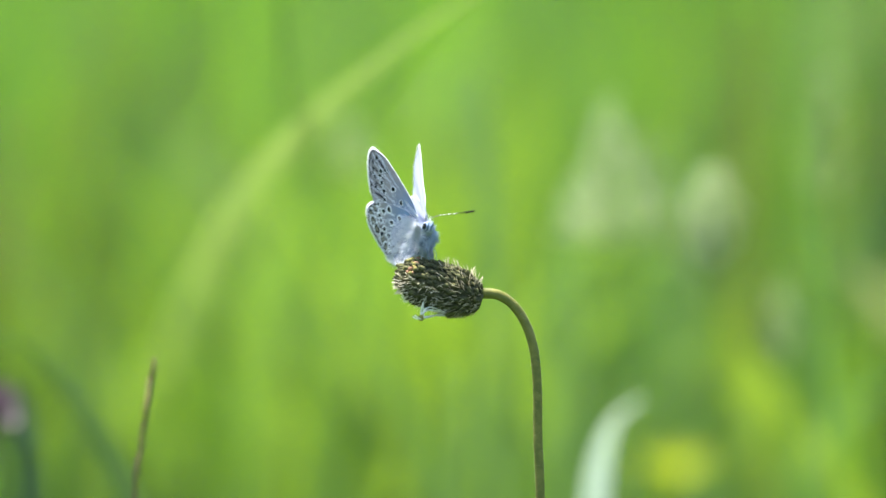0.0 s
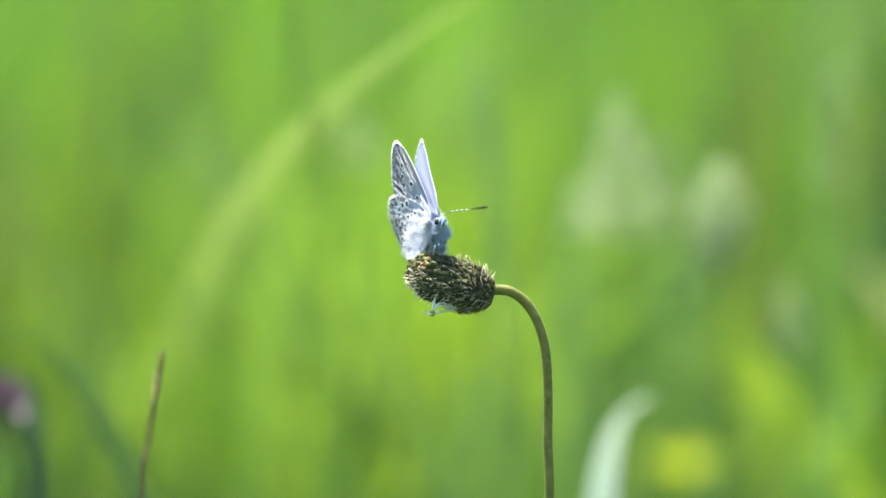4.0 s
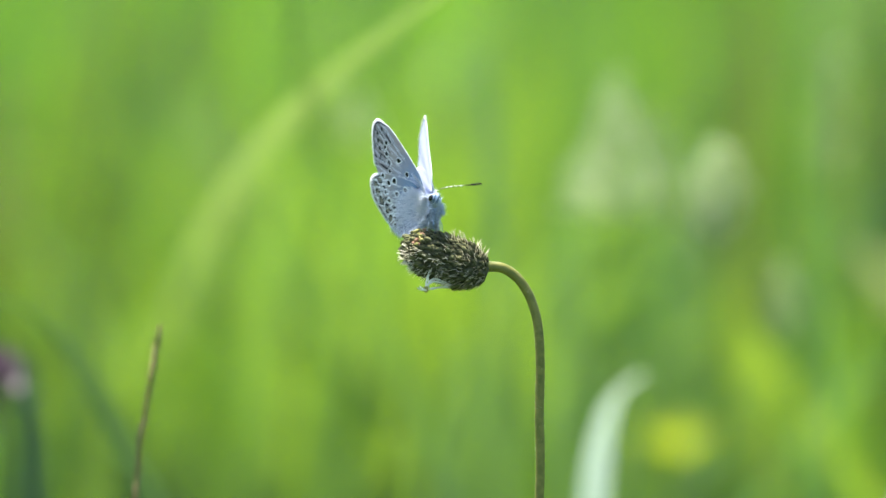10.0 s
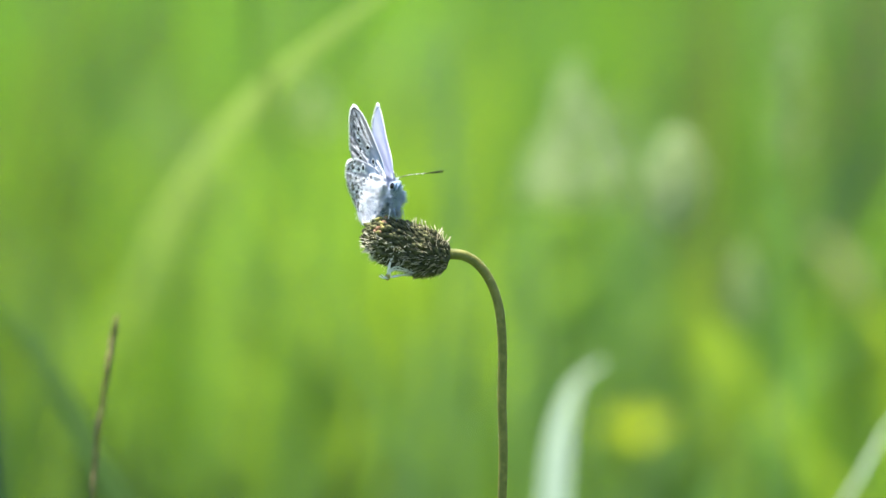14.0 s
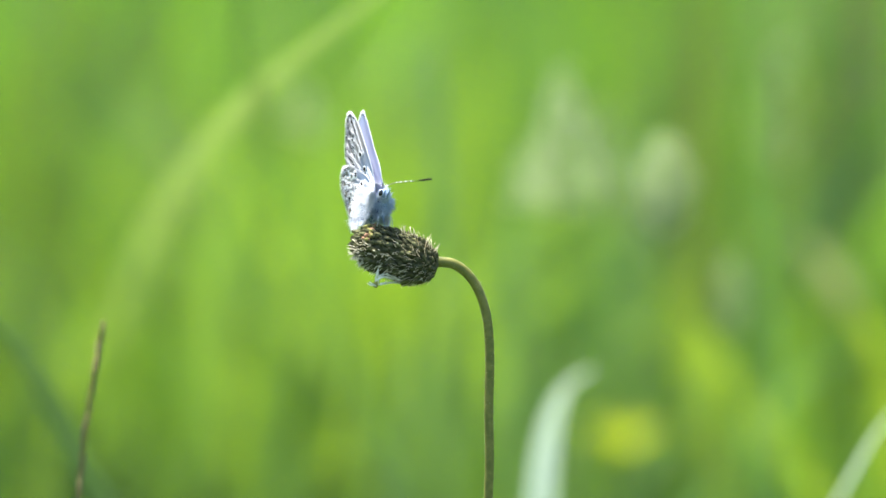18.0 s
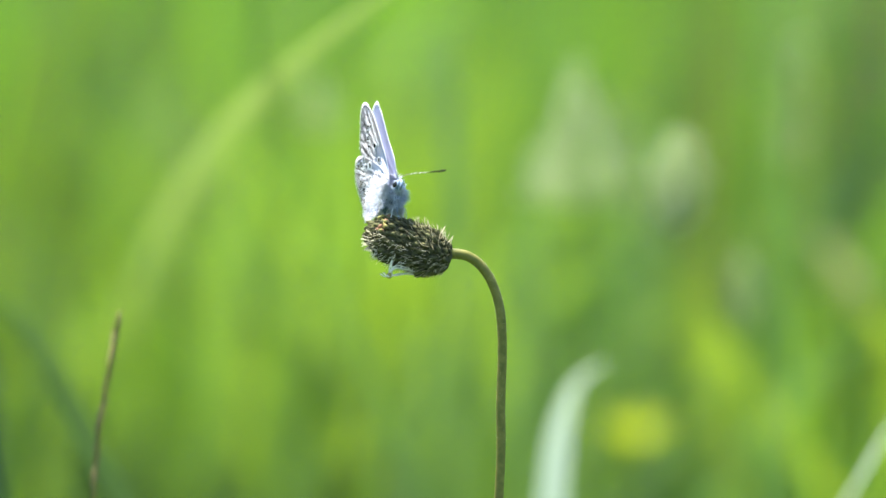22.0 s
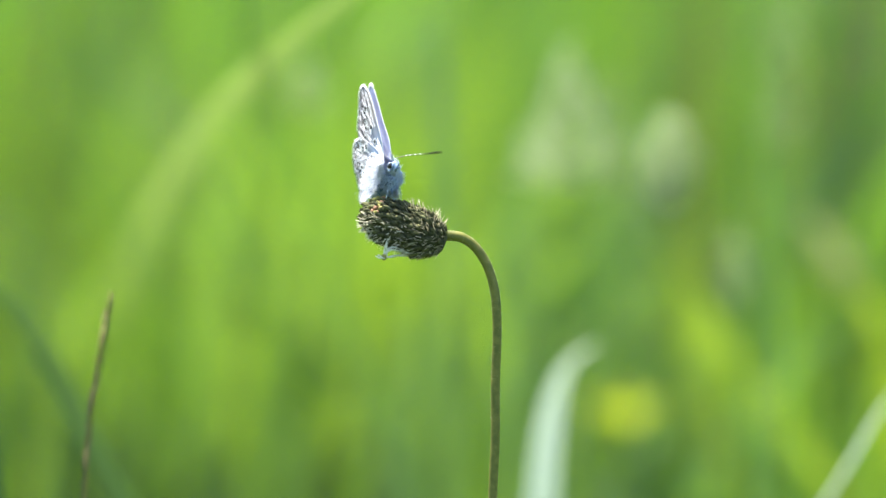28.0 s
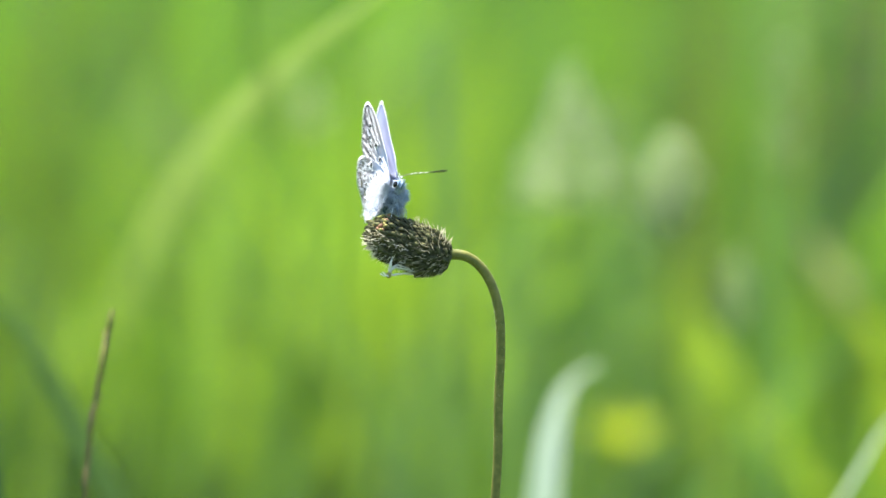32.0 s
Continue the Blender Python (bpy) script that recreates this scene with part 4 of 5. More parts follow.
# spots on the underside: distance behind and above the hinge in millimetres, radius, stretch
FORE_SPOTS = [(-5.18, 12.34, 0.52, 1.0), (-5.88, 11.24, 0.40, 1.0), (-4.26, 12.49, 0.52, 1.0), (-3.12, 11.81, 0.55, 1.0), (-1.86, 10.74, 0.58, 1.0), (-3.62, 8.08, 0.48, 1.45), (-0.51, 10.06, 0.48, 1.0), (-2.2, 5.36, 0.52, 1.0), (-0.85, 5.7, 0.55, 1.0)]
FORE_DULL = [(-6.97, 14.2), (-5.69, 15.0), (-4.49, 14.72), (-3.23, 13.95), (-1.82, 13.33), (-5.96, 15.75), (-3.22, 15.25), (-1.31, 14.6)]
HIND_SPOTS = [(0.95, 11.42, 0.55, 1.0), (1.58, 9.64, 0.62, 1.2), (0.42, 8.04, 0.72, 1.0), (3.05, 10.64, 0.62, 1.0), (3.64, 9.9, 0.52, 1.1), (2.38, 6.69, 0.55, 1.3), (4.69, 8.57, 0.60, 1.0), (5.23, 7.0, 0.60, 1.2), (5.78, 6.03, 0.50, 1.0), (6.74, 5.8, 0.52, 1.0), (7.82, 5.13, 0.55, 1.0), (0.57, 4.66, 0.62, 1.0)]
HIND_MOONS = [(2.23, 12.28), (3.87, 13.0), (4.79, 12.0), (5.78, 10.68), (6.67, 8.66), (7.6, 6.9)]


def wing(name, outline, spots, moons, side, first_edge, last_edge, level, veins):
    """A wing in its own plane: x forward along the hinge, z outward; side -1 is the right wing, whose underside looks to -y."""
    closed = curve_points([(-w * MM, 0, h * MM) for w, h in outline] + [(-outline[0][0] * MM, 0, outline[0][1] * MM)], 97)[:-1]
    root = Vector(closed[0])
    per = 96 / len(outline)
    centre = sum(closed, Vector()) / len(closed)
    for i in range(96):
        inside = min(1.0, max(0.0, (i / per - first_edge + 1) / 1.0), max(0.0, (last_edge + 1 - i / per) / 1.0))
        closed[i] = closed[i] + (centre - closed[i]).normalized() * 0.00045 * inside

    def camber(p):
        q = (p - root)
        flare = min(1, max(0, -q.x / 0.009)) * min(1, max(0, (0.009 - q.z) / 0.009)) if moons else 0.0
        return side * (0.00006 * math.sin(min(1.0, q.length / 0.018) * math.pi) + 0.0026 * flare ** 1.4 + 0.00008 * math.sin(math.atan2(q.z, q.x) * 16) * min(1, q.length / 0.012))

    def sheet(offset, material, nm, parent, label):
        bm = bmesh.new()
        rows = []
        steps = 9
        for j in range(steps):
            s = (j + 1) / steps
            rows.append([])
            for p in closed:
                q = root.lerp(p, s)
                rows[-1].append(bm.verts.new((q.x, camber(q) + offset * side + level * side, q.z)))
        mid = bm.verts.new((root.x, (offset + level) * side, root.z))
        k = len(closed)
        for i in range(k):
            bm.faces.new((mid, rows[0][i], rows[0][(i + 1) % k]))
            for a, b in zip(rows, rows[1:]):
                bm.faces.new((a[i], b[i], b[(i + 1) % k], a[(i + 1) % k]))
        return part(nm, bm, material, parent, label)

    whole = sheet(0.00003, UNDER, name, butterfly, "silvery grey spotted wing underside")
    sheet(-0.00003, UPPER, "upper_side", whole, "violet-blue upper wing side")
    # white fringe of fine scalloped hairs along the outer edge
    bm = bmesh.new()
    ia, ib = int(first_edge * per), int(last_edge * per)
    edge = closed[ia:ib + 1]
    fine = curve_points(edge, len(edge) * 4)
    a_row, b_row = [], []
    for i, p in enumerate(fine):
        t = (fine[min(i + 1, len(fine) - 1)] - fine[max(i - 1, 0)]).normalized()
        o = t.cross(Vector((0, 1, 0)))
        if o.dot(p - centre) < 0:
            o = -o
        fade = min(1, i / 12, (len(fine) - 1 - i) / 12)
        wdt = (0.00025 + 0.00012 * abs(math.sin(i * 0.2)) + 0.00006 * math.sin(i * 2.3) + 0.00006 * math.sin(i * 5.1)) * (0.35 + 0.65 * fade)
        a_row.append([bm.verts.new(p - o * 0.0001 + Vector((0, camber(p) + side * (level + d), 0))) for d in (0.00007, -0.00007)])
        b_row.append([bm.verts.new(p + o * wdt + Vector((0, camber(p) + side * (level + d), 0))) for d in (0.00002, -0.00002)])
    for i in range(len(fine) - 1):
        bm.faces.new((a_row[i][0], b_row[i][0], b_row[i + 1][0], a_row[i + 1][0]))
        bm.faces.new((a_row[i][1], a_row[i + 1][1], b_row[i + 1][1], b_row[i][1]))
        bm.faces.new((b_row[i][0], b_row[i][1], b_row[i + 1][1], b_row[i + 1][0]))
    part("fringe", bm, FRINGE, whole, "white scalloped fringe")
    # dark line inside the fringe
    bm = bmesh.new()
    tube(bm, [p.lerp(centre, 0.055) + Vector((0, camber(p.lerp(centre, 0.055)) + side * (level + 0.00004), 0)) for p in edge], [0.00013] * len(edge), 5)
    part("margin_line", bm, SPOT, whole, "thin dark line along the wing edge")
    bm = bmesh.new()
    front = closed[3:ia + 2]
    tube(bm, [p + Vector((0, camber(p) + side * level, 0)) for p in front], [0.00007 if not moons else 0.00004] * len(front), 6)
    part("front_edge", bm, FRINGE if not moons else VEIN, whole, "thin pale front edge")
    for i in range(veins):
        s = first_edge + (last_edge - first_edge) * (i + 0.5) / veins
        end = closed[int(s * per) % 96]
        pts = []
        for j in range(9):
            q = root.lerp(end, 0.45 + 0.53 * j / 8)
            q += Vector((0.0004 * math.sin(j * 0.4) * (1 if i % 2 else -1), 0, 0))
            pts.append(q + Vector((0, camber(q) + side * (level + 0.00004), 0)))
        bm = bmesh.new()
        tube(bm, pts, [0.000032 + 0.000006 * j for j in range(9)], 5)
        part("vein", bm, VEIN, whole)

    # soft pale hair, dense at the root and thinning out along the veins
    r2 = np.random.default_rng(int(level * 1e6) + 7)
    root_at, way, ln = [], [], []

    def hair(q, w, lift, low, high):
        root_at.append(q + Vector((0, camber(q) + side * (level + 0.00003), 0)))
        n = Vector((r2.normal(0, 0.16), side * max(0.03, r2.normal(lift, lift * 0.5)), r2.normal(0, 0.16)))
        way.append(w + n)
        ln.append(r2.uniform(low, high))

    for i in range(3700 if moons else 420):
        k = r2.integers(96)
        reach = (0.24 + 0.50 * min(1, max(0, (k - 36) / 32)) + 0.07 * r2.normal()) if moons else 0.25
        q = root.lerp(closed[k], r2.random() ** 0.75 * reach)
        low = min(1, max(0, (k - 36) / 26)) if moons else 0.0
        hair(q, (q - root).normalized() * (1 - 0.6 * low) + Vector((-0.15, 0, 0.55)) * low, 0.08 + 0.28 * low, 0.0007, 0.0016)
    for i in range(veins):
        e = closed[int((first_edge + (last_edge - first_edge) * (i + 0.5) / veins) * per) % 96]
        for k in range(22 if moons else 12):
            q = root.lerp(e, r2.uniform(0.45, 0.93)) + Vector((r2.normal(0, 0.00012), 0, r2.normal(0, 0.00012)))
            hair(q, (q - root).normalized(), 0.13, 0.0005, 0.0011)
    hair_mesh("wing_hair", root_at, way, ln, 0.000022, np.zeros((len(ln), 3)), FUR, whole, "soft blue-white hair spreading from the wing root")

    if moons:
        # long hair that drapes from the root over the body, and a soft edge along the inner margin
        root_at, way, ln = [], [], []
        for i in range(900):
            q = root.lerp(closed[r2.integers(70, 96)], r2.random() * 0.35)
            hair(q, Vector((-0.1, side * 0.35, -0.7)) + 0.35 * Vector(r2.normal(0, 1, 3)), 0.2, 0.0007, 0.0016)
        lo = int(13.0 * per)
        for i in range(1300):
            q = closed[r2.integers(lo, 96)].lerp(root, r2.random() ** 2 * 0.5)
            hair(q, (q - centre).normalized() + 0.3 * Vector(r2.normal(0, 1, 3)), 0.25, 0.0006, 0.0015)
        hair_mesh("inner_hair", root_at, way, ln, 0.000026, np.tile((0, 0, -0.0002), (len(ln), 1)), FUR, whole, "long white hair along the wing's inner edge")

    def mark(nm, w, h, r, squash, turn, mats, label, rings=(0.74, 0.76, 1.0)):
        bm = bmesh.new()
        c = Vector((-w * MM, 0, h * MM))
        c.y = camber(c) + side * (level + 0.00004)
        cen = bm.verts.new(c + Vector((0, side * 0.00006, 0)))
        ring = []
        for j, q in enumerate(rings):
            ring.append([])
            for k in range(14):
                a = 2 * math.pi * k / 14
                rr = 1.16 * r * MM * q * (1 + 0.10 * math.sin(3 * a + w * 7) + 0.06 * math.sin(5 * a + h))
                x, z = rr * math.cos(a), rr * squash * math.sin(a)
                ct, sn = math.cos(turn), math.sin(turn)
                ring[-1].append(bm.verts.new(c + Vector((x * ct - z * sn, side * (0.00006 - 0.000008 * j), x * sn + z * ct))))
        for k in range(14):
            n2 = (k + 1) % 14
            bm.faces.new((cen, ring[0][k], ring[0][n2])).material_index = 0
            for j in range(len(rings) - 1):
                bm.faces.new((ring[j][k], ring[j + 1][k], ring[j + 1][n2], ring[j][n2])).material_index = j
        part(nm, bm, mats, whole, label)

    for w, h, r, long in spots:
        mark("wing_spot", w, h, r, long, 0.4, [SPOT, RING], "black spot ringed in white", (0.62, 0.64, 1.0) if moons else (0.74, 0.76, 1.0))
    if not moons:
        for i, (w, h) in enumerate(FORE_DULL):
            mark("wing_spot", w, h, 0.50 if i < 5 else 0.36, 0.75, 0.7, [SPOT, RING_DULL], "small dull mark near the wing edge")
    # dark wedge between each two veins: dull marks deepened as shade in grazing sun
    for i in range(veins - 1):
        e = closed[int((first_edge + (last_edge - first_edge) * (i + 1) / veins) * per) % 96]
        bm = bmesh.new()
        out = (e - root).normalized()
        across = out.cross(Vector((0, 1, 0)))
        left, right = [], []
        for j in range(7):
            q = root.lerp(e, (0.72 if moons else 0.66) + (0.19 if moons else 0.26) * j / 6)
            wide = (0.00027 if moons else 0.00022) * math.sin(math.pi * (0.08 + 0.84 * j / 6)) * (0.8 + 0.3 * math.sin(i * 2.1))
            lift = Vector((0, camber(q) + side * (level + 0.00005), 0))
            left.append(bm.verts.new(q - across * wide + lift))
            right.append(bm.verts.new(q + across * wide + lift))
        for j in range(6):
            bm.faces.new((left[j], left[j + 1], right[j + 1], right[j]))
        part("cell_mark", bm, CELL, whole, "slate-grey wedge between veins, deepened for shade")
    for w, h in moons:
        mark("wing_spot", w, h, 1.02, 0.85, 0.9, [LUNULE, SPOT, RING], "tan spot edged in black and white", (0.40, 0.44, 0.80, 1.0))
    return whole


right_fore = wing("forewing", FORE, FORE_SPOTS, [], -1, 5.6, 13.2, 0.00000, 9)
right_hind = wing("hindwing", HIND, HIND_SPOTS, HIND_MOONS, -1, 5.0, 14.0, 0.00030, 9)
FORE_LEFT = [(-1.2, -0.6), (-3.2, 1.3), (-4.2, 3.6), (-5.3, 6.9), (-6.7, 10.1), (-7.9, 13.2), (-8.3, 14.7), (-8.0, 15.7), (-7.0, 16.6), (-5.2, 17.1), (-3.5, 17.1), (-1.9, 16.8), (-0.4, 16.1), (0.9, 15.3), (1.6, 13.7), (0.8, 8.2), (0.1, 2.3)]
left_fore = wing("forewing", FORE_LEFT, FORE_SPOTS, [], 1, 5.6, 13.2, 0.00000, 9)
left_hind = wing("hindwing", HIND, HIND_SPOTS, HIND_MOONS, 1, 5.0, 14.0, 0.00030, 9)
right_fore.matrix_basis = right_hind.matrix_basis = HINGE
left_fore.matrix_basis = left_hind.matrix_basis = HINGE_LEFT

# body: head, thorax, abdomen
HEAD_AT, THORAX_AT = Vector((0.00152, -0.00044, 0.00526)), Vector((0.00110, 0.00216, 0.00316))
bm = bmesh.new()
ball(bm, HEAD_AT, (0.00092, 0.0010, 0.0010), u=18, v=12)
part("head", bm, SKIN, butterfly, "blue-grey furry head")
bm = bmesh.new()
ball(bm, THORAX_AT, (0.00130, 0.0020, 0.0019), Euler((0.5, 0.25, 0)).to_matrix(), 20, 14)
part("thorax", bm, SKIN, butterfly, "blue-grey furry thorax")
bm = bmesh.new()
line = curve_points([(0.00059, 0.00228, 0.00248), (-0.00044, 0.00617, 0.00124), (-0.0019, 0.01004, -0.0002), (-0.00315, 0.01295, -0.00114)], 16)
tube(bm, line, [0.0014 * math.sin(math.pi * (0.25 + 0.7 * i / 15)) ** 0.7 * (1 + 0.04 * (i % 2)) for i in range(16)], 14)
part("abdomen", bm, SKIN, butterfly, "pale blue ringed abdomen")
for at, radii, lean in (((0.00090, -0.00160, 0.00567), (0.00039, 0.00045, 0.00062), 0.3), ((0.00236, -0.00010, 0.00545), (0.0003, 0.0004, 0.0005), -0.3)):
    bm = bmesh.new()
    ball(bm, Vector(at), radii, Euler((0, lean, 0)).to_matrix(), 14, 10)
    part("eye", bm, EYE, butterfly, "glossy black eye")
for dx in (-0.0002, 0.0004):
    base, tip = Vector((0.00156 + dx, -0.00128, 0.00480)), Vector((0.00200 + dx * 1.3, -0.00250, 0.00640))
    bm = bmesh.new()
    tube(bm, [base, base.lerp(tip, 0.55) + Vector((0, -0.0002, 0)), base.lerp(tip, 0.85), tip], [0.00016, 0.00017, 0.00012, 0.00004], 7)
    palp = part("palp", bm, SKIN, butterfly, "grey-blue hairy palp")
    r2 = np.random.default_rng(9)
    on = [base.lerp(tip, k) for k in r2.random(60)]
    hair_mesh("palp_hair", on, [Vector((0.2, -0.3, 0.5)) + 0.7 * Vector(r2.normal(0, 1, 3)) for q in on], r2.uniform(0.0002, 0.0004, 60), 0.00002, np.zeros((60, 3)), FUR_BODY, palp, "white hair on the palp")


def antenna(pts, thick=1.0):
    line = curve_points(pts, 41)
    holder = None
    for i in range(0, 40, 2):
        bm = bmesh.new()
        club = max(0, (i - 28) / 12)
        tube(bm, line[i:i + 3], [thick * (0.00007 + 0.00012 * math.sin(min(1, club) * math.pi * 0.75) ** 1.2) if club else thick * 0.00007] * 3, 8)
        shade = ANT_DARK if i >= 27 else (ANT_PALE if (i // 2) % 2 == 0 and i > 8 else ANT_BROWN)
        ob = part("antenna" if holder is None else "segment", bm, shade, holder or butterfly, "thin banded antenna with a dark club" if holder is None else "")
        holder = holder or ob


antenna([(0.00221, -0.00124, 0.00708), (0.00381, -0.00317, 0.00777), (0.00659, -0.00613, 0.00837), (0.00974, -0.00907, 0.00905)])
antenna([(0.00121, -0.00126, 0.00688), (0.00054, -0.00619, 0.00777), (-0.0005, -0.01314, 0.00857), (-0.00161, -0.02012, 0.00917)], 0.55)

for pts, shade, look_of in (([(0.0006, -0.0010, 0.0014), (0.0005, -0.0015, 0.0006), (0.0003, -0.0016, -0.0003)], FUR, "thin white-scaled leg"), ([(0.0013, -0.0010, 0.0016), (0.0015, -0.0016, 0.0007), (0.0018, -0.0015, -0.0006)], SKIN, "thin grey-blue leg"), ([(0.0024, 0.0000, 0.0017), (0.0030, -0.0004, 0.0008), (0.0031, -0.0004, -0.0008)], SKIN, "thin grey-blue leg"), ([(0.00049, 0.00213, 0.00108), (-0.00041, 0.00107, 0.00059), (-0.00072, 0.00195, -0.00052)], FUR, "thin white-scaled leg")):
    bm = bmesh.new()
    tube(bm, curve_points(pts, 9), [0.00007, 0.00007, 0.00006, 0.00005, 0.00005, 0.00004, 0.00004, 0.00004, 0.00003], 7)
    part("leg", bm, shade, butterfly, look_of)


def fur(name, centre, radii, turn, count, length, lean, seed, label, tufts=60):
    """Fine hairs in small pointed tufts on an oval body part."""
    r2 = np.random.default_rng(seed)
    root, way, ln = [], [], []

    def on_oval(d):
        return Vector(centre) + turn @ Vector((d.x * radii[0], d.y * radii[1], d.z * radii[2])) * 0.95

    for k in range(tufts):
        d = Vector(r2.normal(0, 1, 3)).normalized()
        w = (turn @ Vector((d.x / radii[0], d.y / radii[1], d.z / radii[2]))).normalized()
        w = (w + Vector(lean) * r2.uniform(0.4, 1.0) + 0.3 * Vector(r2.normal(0, 1, 3))).normalized()
        tip = on_oval(d) + w * length * r2.uniform(0.7, 1.35)
        for i in range(count // tufts):
            p = on_oval((d + 0.30 * Vector(r2.normal(0, 1, 3))).normalized())
            go = tip + 0.22 * length * Vector(r2.normal(0, 1, 3)) - p
            root.append(p)
            way.append(go)
            ln.append(go.length * r2.uniform(0.65, 1.05))
    ln = np.array(ln)
    hair_mesh(name, root, way, ln, 0.000032, np.outer(ln, (0, 0, -0.10)), FUR_BODY, butterfly, label)


fur("thorax_fur", THORAX_AT, (0.00130, 0.0020, 0.0019), Euler((0.5, 0.25, 0)).to_matrix(), 3000, 0.0011, (0.3, -0.2, 0.1), 1, "dense blue-white fur on the thorax")
fur("head_fur", HEAD_AT, (0.00092, 0.0010, 0.0010), Matrix.Identity(3), 700, 0.00045, (0, 0, 0.1), 2, "short grey-blue fur on the head")
fur("abdomen_fur", (-0.00086, 0.00714, 0.00094), (0.0022, 0.0030, 0.0013), Euler((0.35, 0, 0.5)).to_matrix(), 900, 0.0009, (-0.3, 0.2, -0.2), 3, "pale fur on the abdomen")

# bracts of the seed head, in a spiral: the outer ones singly, the small ones between them as one coat
bm = bmesh.new()
for i in range(640):
    s = 0.01 + 0.985 * (i + 0.5) / 640
    ang = i * 2.39996 + rnd.uniform(-0.15, 0.15)
    grow = rnd.uniform(0.52, 0.82)
    m = on_head(s, ang, -0.00042 + rnd.uniform(-0.00012, 0.00022), rnd.uniform(-0.12, 0.34), rnd.uniform(-0.6, 0.6)) @ Matrix.Diagonal((grow * 1.25, grow, grow, 1))
    if i % 5 in (1, 3) and i < 630:
        ob = new("bract", bract_meshes[rnd.choice((0, 0, 1, 1, 2, 3))])
        ob.parent = plant
        ob.matrix_basis = m @ Matrix.Diagonal((1.2, 1.2, 1.2, 1))
    else:
        me = bract_meshes[i % 4]
        at = [bm.verts.new(m @ v.co) for v in me.vertices]
        for p in me.polygons:
            bm.faces.new([at[k] for k in p.vertices])
tagged(part("bract_coat", bm, BRACT_COAT, plant, "small brown-green bracts packed between the larger ones"), kind="stuff")


# ---- what moves ----
def sway(foot, dx, dz, lean=0.0):
    """A plant leaning about its foot, its top moved by dx and dz millimetres; lean turns it about the seed head."""
    f = Matrix.Translation(foot)
    if lean:
        c = Matrix.Translation((HEAD_A + HEAD_B) / 2)
        return sway(foot, dx, dz) @ c @ pose(0, 0, 0, 0, lean, 0) @ c.inverted()
    return Matrix.Translation((0, 0, dz * MM)) @ f @ pose(0, 0, 0, 0, math.degrees(dx * MM / 0.295), 0) @ f.inverted()


